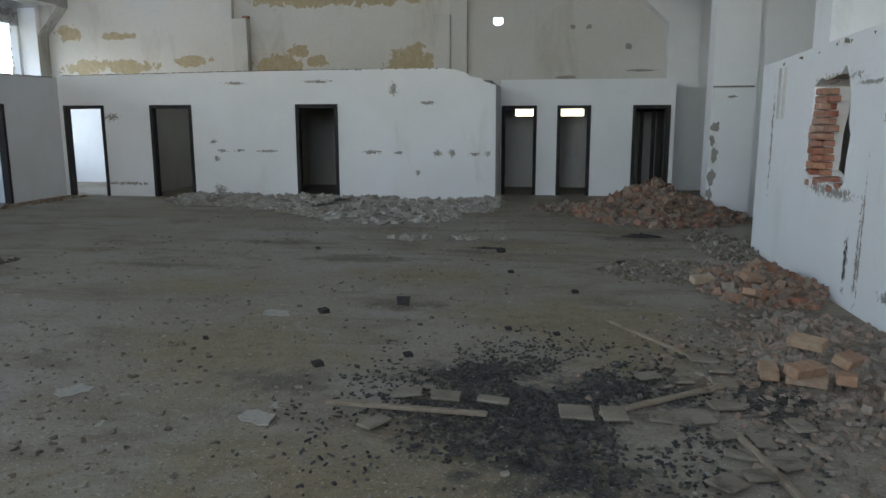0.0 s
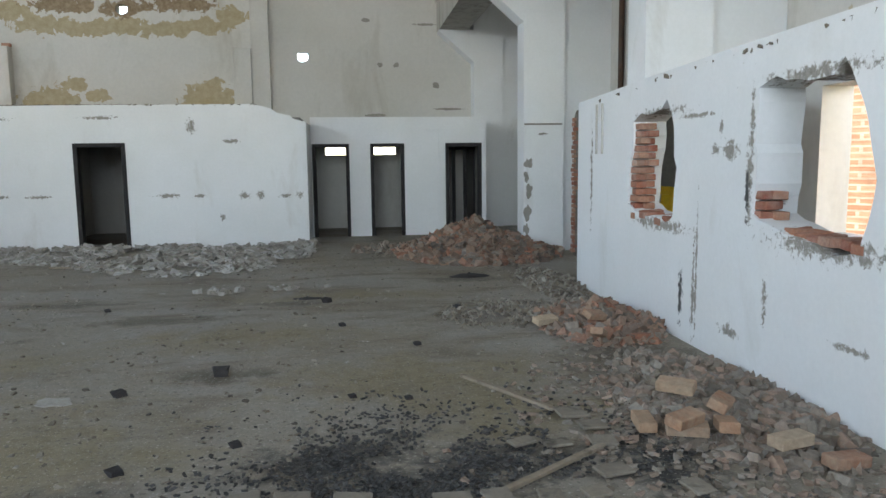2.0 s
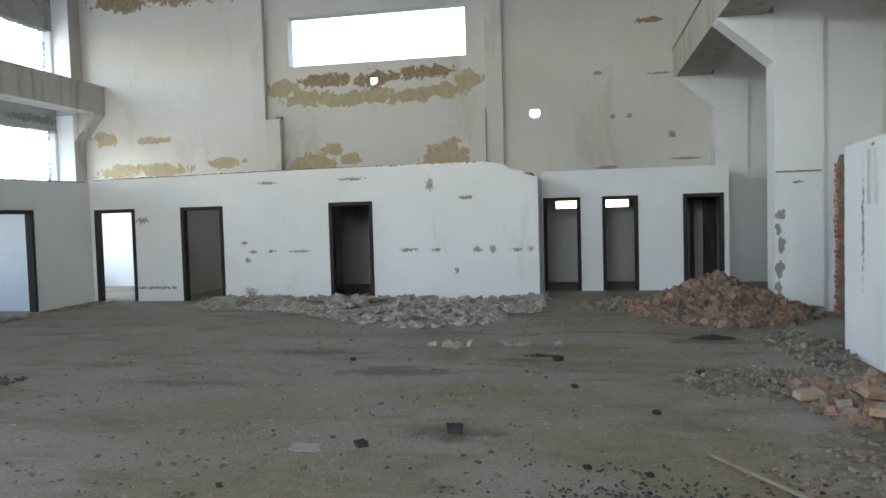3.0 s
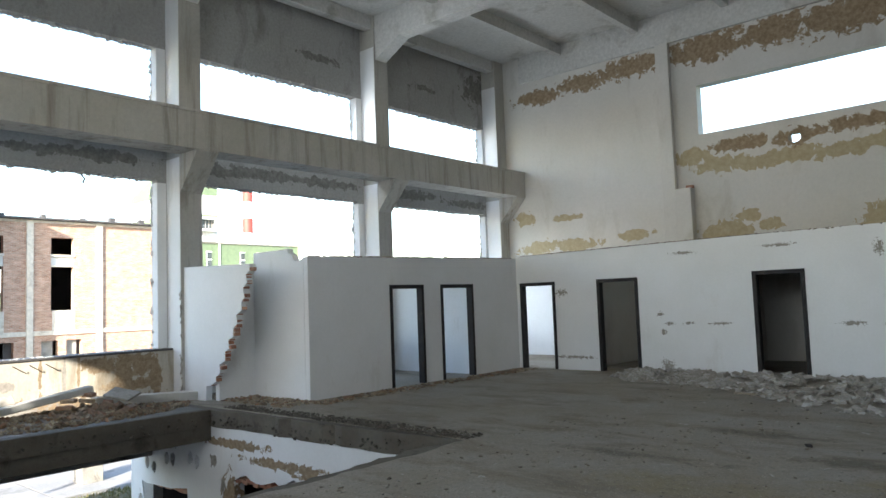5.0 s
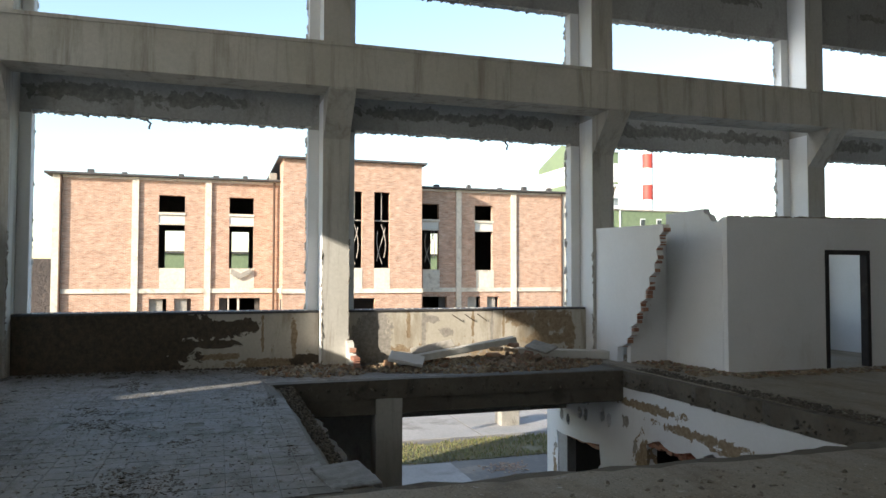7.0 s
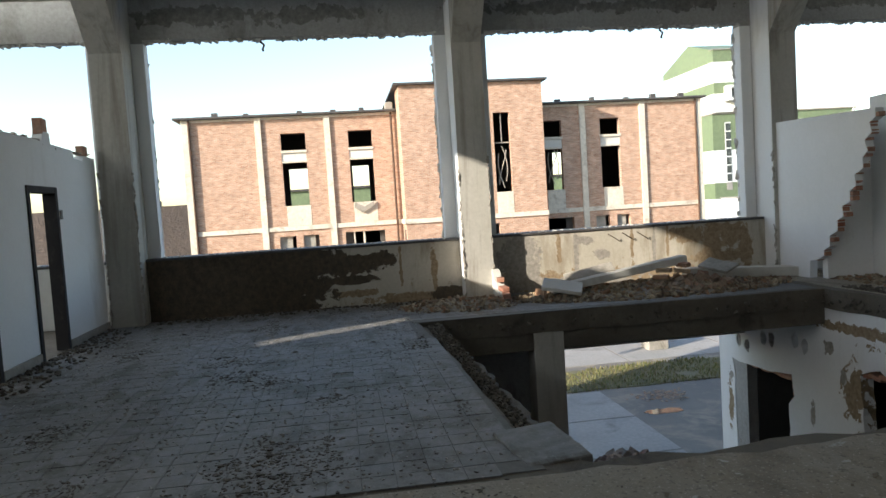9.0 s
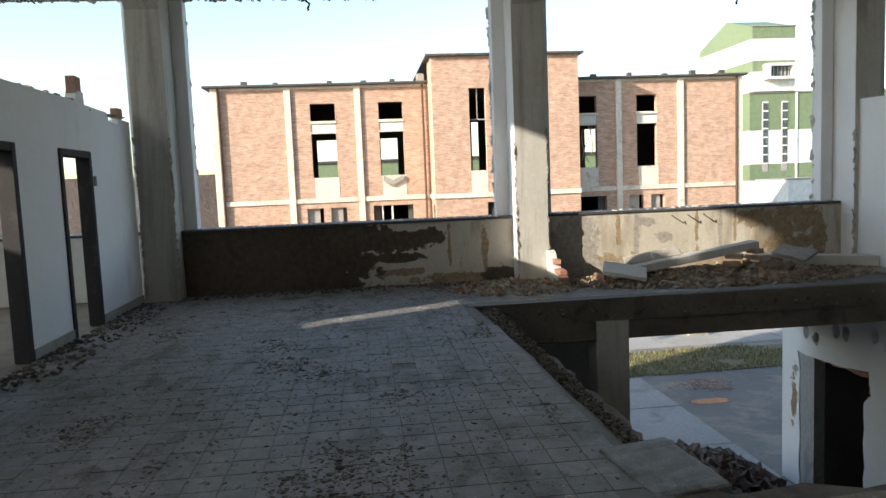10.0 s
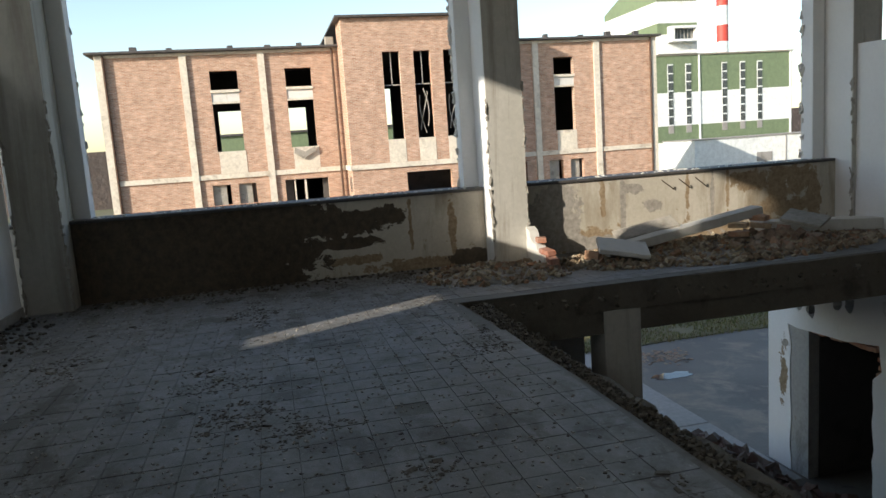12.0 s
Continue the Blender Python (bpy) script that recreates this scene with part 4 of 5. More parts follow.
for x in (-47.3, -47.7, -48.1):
    part("slit", boxes((x - 0.07, x + 0.07, 4.80, 4.819, -0.75, 0.15)), M["dark"], bld, "narrow vent slit, its shade painted as a dark plate")
for a, b, z0, z1 in wins:
    part("panel", boxes((-49.3, -49.18, a + 0.08, b + 0.06, 0.82, z0)), M["trim"], bld, "pale panel under the window")
    part("transom", boxes((-49.5, -49.25, a, b, 4.95, 5.45)), M["plaster"], bld, "grey concrete transom")
    part("ledge", boxes((-49.5, -49.14, a - 0.04, b + 0.04, 5.46, 5.62), (-49.5, -49.2, a, b, 4.84, 4.94)), M["trim"], bld, "pale transom ledge")
for a, b, z0, z1 in cw:
    part("panel", boxes((-46.8, -46.68, a, b, 0.82, z0)), M["trim"], bld, "pale panel under the window")
for y in (-8.1, 4.45, 25.3):
    bm = bmesh.new()
    bmesh.ops.create_cone(bm, cap_ends=True, segments=10, radius1=0.07, radius2=0.07, depth=11.7, matrix=Matrix.Translation((-49.02, y, 1.86)))
    part("drainpipe", bm, M["steel"], bld, "rusty drainpipe")
part("hopper", boxes((-49.2, -48.85, 4.1, 4.6, 7.75, 8.35), bevel=0.04), M["greybare"], bld, "grey rainwater hopper")
for y in (-6.5, -4.6, -1.3, 0.8, 2.6, 15.6, 18.0, 20.4, 22.3, 24.3):
    s = 0.12 + 0.08 * random.random()
    part("roof_stub", boxes((-49.3, -49.0, y - s, y + s, 7.9, 7.98 + 0.2 * random.random()), bevel=0.02), M["tar"], bld, "torn roofing felt")
for a, b, z0, z1 in cw:
    c = (a + b) / 2
    part("mullion", boxes((-46.98, -46.94, c - 0.03, c + 0.03, 5.2, 7.1), (-46.98, -46.94, a, b, 5.2, 5.27)), M["greybare"], bld, "rusted window bars")
for a, b, z0, z1 in (cw[1], cw[2], wins[2]):
    x = -46.95 if z1 > 7 else -49.35
    cu = bpy.data.curves.new("wire", "CURVE")
    cu.dimensions, cu.bevel_depth = "3D", 0.03
    for k in range(3):
        sp = cu.splines.new("POLY")
        sp.points.add(5)
        for i in range(6):
            f = i / 5
            sp.points[i].co = (x, a + 0.15 + (b - a - 0.3) * (0.5 + 0.4 * math.sin(2.5 * f + 2 * k)), 5.0 - 2.2 * f - 0.2 * k, 1)
    w = new("wire", cu)
    w.data.materials.append(M["greybare"])
    w.parent = bld
for a, b, z0, z1 in low[:2] + low[4:]:
    part("shutter", boxes((-49.5, -49.42, a, b - 0.25, z0, z1)), M["greybare"], bld, "boarded opening")
part("window_post", boxes((-49.45, -49.3, 2.2, 2.32, -1.2, 0.2), (-49.45, -49.3, 1.6, 1.68, -1.2, 0.2)), M["trim"], bld, "pale window post")
part("fallen_panel", prism([(1.75, 1.75), (2.25, 1.4), (3.05, 1.8), (3.0, 2.1), (2.4, 1.8), (1.8, 2.08)], [], lambda u, v, d: (-49.1 + d, u, v), 0, 0.1), M["greybare"], bld, "sagging broken panel")

# green and white works beyond
hall = holder("green_hall", None, "green and white clad industrial hall with slit windows", "building")
X, Y0, Y1 = -75.0, 40.9, 57.7
for z0, z1, k in ((GROUND, 0.32, "cream"), (0.32, 2.05, "green"), (2.05, 5.55, "cream"), (5.55, 9.4, "green")):
    part("cladding", boxes((X - 25, X, Y0, Y1, z0, z1)), M[k], hall)
part("roof", boxes((X - 25, X + 0.15, Y0 - 0.1, Y1 + 0.15, 9.401, 9.56)), M["greybare"], hall, "grey roof edge")
for y in (46.0, 57.4):
    part("drainpipe", boxes((X, X + 0.14, y, y + 0.14, 0.3, 9.4)), M["cream"], hall)
for y in (42.6, 44.75, 49.15, 51.4, 53.55):
    win = part("window", boxes((X, X + 0.06, y - 0.31, y + 0.31, 2.1, 8.45)), M["glasspane"], hall, "tall slit window with dark panes")
    part("sill_panel", boxes((X, X + 0.06, y - 0.31, y + 0.31, 1.25, 2.095)), M["pale"], win)
    for i in range(8):
        z = 2.12 + 0.904 * i
        part("bar", boxes((X + 0.06, X + 0.1, y - 0.33, y + 0.33, z - 0.06, z + 0.06)), M["cream"], win)
    part("bar", boxes((X + 0.06, X + 0.1, y - 0.36, y - 0.28, 2.1, 8.45)), M["cream"], win)
annex = holder("annex", None, "low cream annex with a flat roof", "building")
part("wall", boxes((X + 0.2, X + 6, 41.5, 62, GROUND, 0.4)), M["cream"], annex)
part("roof", boxes((X + 0.1, X + 6.1, 41.4, 62.1, 0.401, 0.5)), M["pale"], annex)
for y in (49.5, 54.5):
    part("hatch", boxes((X + 6.0, X + 6.06, y - 0.9, y + 0.9, -2.1, -1.2)), M["pale"], annex, "grey hatch")
part("pipe", boxes((X + 6.0, X + 6.08, 52.0, 52.08, GROUND, 0.39)), M["pale"], annex)
# tower: a gabled side wall, banded front
tower = holder("green_tower", None, "tall green and white clad tower block", "building")
TY0, TY1, TB = 41.05, 45.75, -86.5
for z0, z1, k in ((9.57, 11.55, "cream"), (11.55, 12.7, "green"), (12.7, 14.9, "cream")):
    part("cladding", boxes((TB, X + 0.3, TY0, TY1, z0, z1)), M[k], tower)
part("cladding", prism([(TB, 14.9), (X + 0.3, 14.9), (X + 0.3, 16.15), (-80.0, 17.7), (TB, 15.6)], [], lambda u, v, d: (u, d, v), TY0, TY1), M["green"], tower)
part("roof", boxes((X - 0.4, X + 0.42, TY0 - 0.08, TY1 + 0.1, 16.151, 16.24)), M["greybare"], tower)
bay = part("bay_window", wall_x(X + 0.3, X + 1.2, 42.2, 45.35, 10.7, 12.3, [(42.55, 45.05, 10.95, 12.05)]), M["cream"], tower, "projecting white bay window")
part("pane", boxes((X + 0.5, X + 0.56, 42.55, 45.05, 10.95, 12.05)), M["glasspane"], bay)
for i in range(6):
    part("bar", boxes((X + 0.57, X + 0.64, 42.7 + 0.42 * i, 42.78 + 0.42 * i, 10.95, 12.05)), M["pale"], bay)
chim = holder("chimney", None, "tall red and white banded chimney", "chimney")
edge = [GROUND, 13.5, 15.8, 18.4, 20.6, 23.2, 25.6]
for i in range(6):
    bm = bmesh.new()
    bmesh.ops.create_cone(bm, cap_ends=True, segments=24, radius1=0.8, radius2=0.8, depth=edge[i + 1] - edge[i], matrix=Matrix.Translation((-97, 64.5, (edge[i] + edge[i + 1]) / 2)))
    part("band", bm, M["red" if i % 2 else "cream"], chim)
back = holder("green_store", None, "long low green storehouse behind the works", "building")
part("wall", boxes((-100, -90, -14, 34, GROUND, 4.25)), M["green"], back)
part("roof", boxes((-100.3, -89.7, -14.3, 34.3, 4.251, 4.5)), M["tar"], back)
far = holder("low_house", None, "low tan house with a shallow roof", "house")
part("wall", boxes((-62, -52, 62, 84, GROUND, 4.2)), M["facade"], far)
part("roof", prism([(-63, 4.2), (-57, 6.3), (-51, 4.2)], [], lambda u, v, d: (u, d, v), 61.5, 84.5), M["plaster"], far)

# wooded ridge far off
bm = bmesh.new()
rows = []
for i in range(161):
    y = -420 + 5 * i
    h = 3.9 + 0.7 * noise.noise(Vector((y * 0.02, 2, 0))) + 0.4 * noise.noise(Vector((y * 0.13, 5, 0))) + 0.3 * random.random()
    rows.append((bm.verts.new((-113, y, GROUND - 1)), bm.verts.new((-118, y, h)), bm.verts.new((-190, y, h + 0.5)), bm.verts.new((-205, y, GROUND - 1))))
for p, q in zip(rows, rows[1:]):
    for i in range(3):
        bm.faces.new((p[i], q[i], q[i + 1], p[i + 1]))
tagged(mesh_object("backdrop", bm, M["bare_wood"]), "bare winter woodland on a far ridge", "woodland", "", "structure")

# yard: grass strip, block, puddles, far paving
rng = np.random.default_rng(5)


def blades(name, x0, x1, y0, y1, count, height, label):
    n = count
    x, y = rng.uniform(x0, x1, n), rng.uniform(y0, y1, n)
    keep = np.array([noise.noise(Vector((a * 0.8, b * 0.5, 3))) > -0.15 - 0.3 * (1 - abs((a - (x0 + x1) / 2) / ((x1 - x0) / 2))) for a, b in zip(x, y)])
    x, y = x[keep], y[keep]
    n = len(x)
    ang, h, w = rng.uniform(0, 6.28, n), height * rng.uniform(0.4, 1.2, n), rng.uniform(0.012, 0.03, n)
    lean = rng.uniform(-0.5, 0.5, (n, 2)) * h[:, None]
    v = np.zeros((n, 3, 3))
    v[:, 0] = np.stack([x - w * np.cos(ang), y - w * np.sin(ang), np.full(n, GROUND - 0.02)], 1)
    v[:, 1] = np.stack([x + w * np.cos(ang), y + w * np.sin(ang), np.full(n, GROUND - 0.02)], 1)
    v[:, 2] = np.stack([x + lean[:, 0], y + lean[:, 1], GROUND + h], 1)
    me = bpy.data.meshes.new(name)
    me.from_pydata(v.reshape(-1, 3).tolist(), [], [(3 * i, 3 * i + 1, 3 * i + 2) for i in range(n)])
    me.materials.append(M["grass"])
    return tagged(new(name, me), label, "grass", "", "stuff")


setting("verge", prism(ragged([(-24.6, -30), (-22.2, -30), (-22.0, 40), (-24.3, 40)], 0.7, 0.12, 31), [], flat, GROUND - 0.2, GROUND + 0.02), M["ground"], "earth under the grass strip", "ground")
blades("grass", -24.6, -22.0, 2, 22, 16000, 0.12, "green winter grass strip along the yard")
setting("pavement_slabs", boxes(*[(x, x + 2.44, y, y + 2.94, GROUND - 0.1, GROUND + 0.004) for x in (-21.9, -19.4, -16.9) for y in (-1.2, 1.8, 4.8)], *[(x, x + 3.94, y, y + 3.94, GROUND - 0.1, GROUND + 0.006) for x in (-29, -33, -37) for y in (2, 6, 10, 14, 18)]),
        M["pale"], "pale concrete yard slabs", "pavement")
tagged(mesh_object("puddle", prism(ring(-19.6, 8.6, 0.22, 0.5, 30, 0.25, 41), [], flat, GROUND - 0.02, GROUND + 0.003), M["water"]), "small puddle on the yard mirroring the sky", "puddle")
tagged(mesh_object("concrete_block", boxes((-27.0, -26.3, 11.2, 11.95, GROUND - 0.02, GROUND + 0.85), bevel=0.03), M["greybare"]), "weathered concrete block standing in the yard", "block")
leaf = chunks("leaf_litter", [(-20.9 + random.gauss(0, 0.25), 9.2 + random.gauss(0, 0.35), GROUND + 0.01, 0.09, 0.06, 0.01, 0.3) for _ in range(120)], M["rubble"], 43)
tagged(leaf, "orange fallen leaves on wet asphalt", "leaves", "", "stuff")


# ---- door frames ----
def frame_in(name, a, b, top, put, depth, label, clear=0.0):
    """A steel door frame: two jambs and a head. put(u, d, v) gives the place; the wall lies between d = 0 and depth."""
    ob = tagged(new(name), label, "door frame", "", "structure")
    w = 0.05
    for nm, (u0, u1, v0, v1) in (("jamb", (a - 0.03, a + w, clear, top + 0.03)), ("jamb", (b - w, b + 0.03, clear, top + 0.03)), ("head", (a + w, b - w, top - w, top + 0.03))):
        p, q = Vector(put(u0, -0.02, v0)), Vector(put(u1, depth + 0.02, v1))
        lo, hi = [min(p[i], q[i]) for i in range(3)], [max(p[i], q[i]) for i in range(3)]
        part(nm, boxes((lo[0], hi[0], lo[1], hi[1], lo[2], hi[2]), bevel=0.006), M["frame"], ob)
    return ob


n = 0
for spans, put, depth, top in ((DOORS_N, lambda u, d, v: (u, 15.82 + d, v), 0.13, 2.08), (DOORS_T, lambda u, d, v: (u, 17.3 + d, v), 0.12, 2.06),
                               (DOORS_W, lambda u, d, v: (-11.3 - d, u, v), 0.12, 2.08), (DOORS_S, lambda u, d, v: (u, -2.76 - d, v), 0.12, 2.06)):
    for a, b in spans:
        n += 1
        frame_in("door_%d" % n, a, b, top, put, depth, "dark brown steel door frame without a leaf")
# an inner pair of frames in the last small room
for x in (2.25, 2.5):
    n += 1
    frame_in("door_%d" % n, x - 0.2, x + 0.35, 2.0, lambda u, d, v: (u, 18.2 + d, v), 0.08, "dark cubicle frame in a small room")

# ---- north wall: pilasters, holes and peeling ----
for x0, x1, z0, z1, d in ((-8.83, -8.47, 0, 8.5, 0.16), (-8.47, -8.03, 0, 4.47, 0.24), (-2.5, -2.06, 0, 8.5, 0.16), (-2.93, -2.5, 0, 4.46, 0.24)):
    part("pilaster", boxes((x0, x1, NORTH - d, NORTH - 0.001, z0, z1), bevel=0.01), M["plaster"], wall_n, "plastered pilaster")
part("band", boxes((-13.4, 3.3, NORTH - 0.10, NORTH - 0.001, 8.5, TOP)), M["ceiling"], wall_n, "whitewashed ring beam")
part("dado", boxes((XI + 0.01, -9.63, NORTH - 0.008, NORTH - 0.001, 0, 2.2)), M["white"], wall_n, "white panel added to brighten the room behind the doorway")
part("brick", boxes((-8.2, -8.02, NORTH - 0.13, NORTH - 0.01, 4.47, 4.55), bevel=0.006), M["brick"], wall_n)


# two round pipe holes right through the wall
for x, z in ((-1.28, 4.29), (-5.5, 5.38)):
    part("hole_rim", prism(ring(x, z, 0.23, 0.22, 20, 0.06, 95), [ring(x, z, 0.15, 0.125, 20, 0.05, 96)], on_north, -0.001, 0.008), M["north"], wall_n, "broken rim of a pipe hole")
for i in range(3):
    bm = bmesh.new()
    bmesh.ops.create_cone(bm, cap_ends=True, segments=6, radius1=0.008, radius2=0.008, depth=0.32, matrix=Matrix.Translation((XI + 0.10, 5.4 + 0.26 * i, 0.82)) @ Matrix.Rotation(1.05, 4, "X") @ Matrix.Rotation(0.4, 4, "Y"))
    part("reinforcing_bar", bm, M["steel"], wall_w, "rusty bar sticking out of the parapet")
# hooks that hang from the window heads
for y in (-0.25, 6.6):
    cu = bpy.data.curves.new("hook", "CURVE")
    cu.dimensions, cu.bevel_depth = "3D", 0.018
    sp = cu.splines.new("POLY")
    sp.points.add(4)
    for i, p in enumerate([(XO + 0.1, y, 4.44), (XO + 0.1, y, 4.37), (XO + 0.1, y + 0.05, 4.33), (XO + 0.1, y + 0.02, 4.26), (XO + 0.1, y + 0.03, 4.23)]):
        sp.points[i].co = (*p, 1)
    h = new("hook", cu)
    h.data.materials.append(M["steel"])
    h.parent = wall_w

# outside the holes in the east partition: a sunlit brick stub and the yard side
stub = tagged(new("wall_outside_stub"), "sunlit brick wall with a crumbling plaster edge", "wall", "", "structure")
sm = Matrix.Translation((5.3, 9.3, 0)) @ Matrix.Rotation(radians(-57), 4, "Z")
bm = prism(ragged([(-0.1, -0.3), (0.4, -0.3), (0.45, 1.1), (0.3, 2.0), (0.35, 3.4), (-0.1, 3.4)], 0.12, 0.04, 301), [], lambda u, v, d: (u, d, v), -0.06, 0.2)
bmesh.ops.transform(bm, matrix=sm, verts=bm.verts[:])
part("plaster_edge", bm, M["plaster"], stub, "crumbling cream plaster")
bm = bmesh.new()
box(bm, 0.0, 4.0, 0.0, 0.3, GROUND, 3.4, sm)
part("brickwork", bm, M["facade_side"], stub)
bm = bmesh.new()
box(bm, -0.09, 0.09, -0.08, 0.08, 0, 0.42)
box(bm, -0.12, 0.02, -0.08, 0.08, 0.38, 0.48)
bmesh.ops.transform(bm, matrix=pose(3.75, 9.45, 0.85, 0, 8, 20), verts=bm.verts[:])
tagged(mesh_object("plastic_drum", bm, M["yellow"]), "bright yellow plastic container on the outer sill", "container")
part("sill", boxes((3.55, EAST, 9.25, 9.65, 0.0, 0.85)), M["dim"], wall_e)

# ---- bricks in the broken edges ----


def brick_data(l, w, h, name="brick"):
    bm = bmesh.new()
    box(bm, -l / 2, l / 2, -w / 2, w / 2, -h / 2, h / 2)
    bmesh.ops.bevel(bm, geom=bm.edges[:], offset=0.006, segments=1, affect="EDGES")
    me = bpy.data.meshes.new(name)
    bm.to_mesh(me)
    bm.free()
    me.materials.append(M["brick"])
    return me


BRICK, HALF, LOOSE = brick_data(0.24, 0.115, 0.065), brick_data(0.12, 0.115, 0.065), brick_data(0.24, 0.115, 0.065)
LOOSE.materials[0] = M["dusty_brick"]


def lay(me, m, parent):
    ob = new("brick", me)
    ob.parent = parent
    ob.matrix_basis = m
    return ob


rnd = random.Random(11)
broken = bpy.data.objects["wall_broken"]
row = 0
z = 0.33
while z < 2.5:
    # east edge of the broken wall at this course
    i = min(range(len(steps)), key=lambda k: abs(steps[k][1] - z))
    x = steps[i][0]
    lay(HALF if row % 2 else BRICK, pose(x - 0.03 + rnd.uniform(-0.04, 0.03) - (0.0 if row % 2 else 0.06), 8.365, z, rnd.uniform(-3, 3), rnd.uniform(-3, 3), rnd.uniform(-4, 4)), broken)
    z += 0.078
    row += 1
for (y, zt, zb, side) in ((8.47, 2.06, 1.18, 1), (6.10, 1.42, 1.25, 1)):
    z, row = zb, 0
    while z < zt:
        for k in range(2):
            lay(BRICK if (row + k) % 2 else HALF, pose(2.94 + 0.10 * k, y + rnd.uniform(-0.05, 0.02) - 0.02, z, rnd.uniform(-3, 3), rnd.uniform(-2, 2), 90 * ((row + k) % 2) + rnd.uniform(-4, 4)), wall_pe)
        z += 0.077
        row += 1
for y0, y1, zz in ((7.5, 8.4, 1.09), (4.9, 6.0, 1.13)):
    y = y0
    while y < y1:
        lay(BRICK, pose(2.99 + rnd.uniform(-0.03, 0.03), y, zz + rnd.uniform(-0.02, 0.02), rnd.uniform(-6, 6), rnd.uniform(-6, 6), rnd.uniform(-8, 8)), wall_pe)
        y += 0.125
stump = bpy.data.objects["wall_stub"]
for x, y, z, a in ((-13.42, 3.26, 0.035, 10), (-13.40, 3.27, 0.11, -8), (-13.55, 3.27, 0.19, 5), (-13.72, 3.26, 0.32, 80)):
    lay(BRICK if a < 60 else HALF, pose(x, y, z, 4, 3, a), stump)
rnd2 = random.Random(77)
spots = []
for cy in COLS[2:5]:
    for side in (-0.24, 0.24):
        for _ in range(26):
            z = 0.05 + 2.3 * rnd2.random() ** 1.3
            spots.append((XC + rnd2.uniform(-0.02, 0.004), cy + side, z, 0.03 * rnd2.uniform(0.3, 1.2), 0.026, 0.09 * rnd2.uniform(0.3, 1.4), 0.3))
chipped = chunks("corner_chips", spots, M["greybare"], 78)
chipped.parent = wall_w
chipped["kind"] = "stuff"
# brick edge beside the east column and of the lower wall
part("brick_edge", prism(ragged([(13.0, 0), (13.14, 0), (13.13, 2.40), (13.0, 2.52)], 0.08, 0.02, 305), [], lambda u, v, d: (d, u, v), 3.70, 3.76), M["mortar_brick"], bpy.data.objects["wall_partition_stub_east"])
z = 0.1
while z < 2.4:
    lay(HALF, pose(3.72 + rnd.uniform(-0.02, 0.01), 13.065, z, 0, 0, 90 + rnd.uniform(-5, 5)), bpy.data.objects["wall_partition_stub_east"])
    z += 0.078
z, row = GROUND + 0.3, 0
while z < -1.1:
    lay(BRICK if row % 2 else HALF, pose(-15.06 + rnd.uniform(-0.04, 0.05), 7.89, z, rnd.uniform(-3, 3), 0, rnd.uniform(-5, 5)), lower_n)
    z += 0.078
    row += 1
for i in range(46):
    f = i / 46
    lay(HALF, pose(-14.84 + rnd.uniform(-0.05, 0.03), 7.9, GROUND + 0.1 + 2.1 * f, rnd.uniform(-4, 4), rnd.uniform(-4, 4), rnd.uniform(-9, 9)), lower_n) if i < 27 else lay(HALF, pose(-11.5 + 1.9 * (i - 27) / 19, 7.88, -1.12 + rnd.uniform(-0.07, 0.04), rnd.uniform(-9, 9), rnd.uniform(-9, 9), rnd.uniform(-9, 9)), lower_n)


for i in range(20):
    lay(HALF, pose(-13.14 + rnd.uniform(-0.05, 0.05), 7.9, GROUND + 0.1 + 0.115 * i, rnd.uniform(-6, 6), rnd.uniform(-6, 6), rnd.uniform(-12, 12)), lower_n)
for i in range(14):
    lay(HALF, pose(-14.7 + 0.12 * i, 7.9, -1.6 + rnd.uniform(-0.03, 0.05), rnd.uniform(-8, 8), rnd.uniform(-8, 8), rnd.uniform(-12, 12)), lower_n)

M["tiledirt"] = piecewise("earth_crumbs", [(0.05, 0.042, 0.032), (0.10, 0.085, 0.065), (0.16, 0.14, 0.11), (0.07, 0.058, 0.045)], dust_amount=0.05)
M["dusty_tile"] = worn("dusty_tile", (0.28, 0.245, 0.195), (0.20, 0.17, 0.13), (0.10, 0.085, 0.065), big=4, fine=30, stain_scale=6, bump=0.3, depth=0.004)


# ---- rubble ----
def piece_data(mat, seed):
    """A broken piece about one metre across, to be scaled."""
    r = random.Random(seed)
    bm = bmesh.new()
    box(bm, -0.5, 0.5, -0.5, 0.5, -0.5, 0.5)
    for v in bm.verts:
        v.co *= 1 + r.uniform(-0.34, 0.34)
        v.co.x += r.uniform(-0.16, 0.16)
    bmesh.ops.bevel(bm, geom=bm.edges[:], offset=0.05, segments=1, affect="EDGES")
    me = bpy.data.meshes.new("brick_piece")
    bm.to_mesh(me)
    bm.free()
    me.materials.append(mat)
    return me


def rubble(name, at, mat_body, mat, label, seed, rx, ry, height, count, size, base=0.0, single=0):
    bm = mound(at[0], at[1], rx * 0.93, ry * 0.93, height, seed, base)
    body = tagged(mesh_object(name, bm, mat_body), label, "rubble", "", "stuff")
    spots = sorted(heap(at[0], at[1], rx, ry, height, count, size, seed, base), key=lambda q: -q[3])
    r, shapes = random.Random(seed), [piece_data(mat, seed * 10 + i) for i in range(5)] if single else []
    for x, y, z, l, w, h, tilt in spots[:single]:
        ob = new("brick_piece", r.choice(shapes))
        ob.parent = body
        ob.matrix_basis = pose(x, y, z, 45 * r.uniform(-tilt, tilt), 45 * r.uniform(-tilt, tilt), r.uniform(0, 360)) @ Matrix.Diagonal((l, w, h, 1))
    if spots[single:]:
        c = chunks("debris", spots[single:], mat, seed)
        c.parent = body
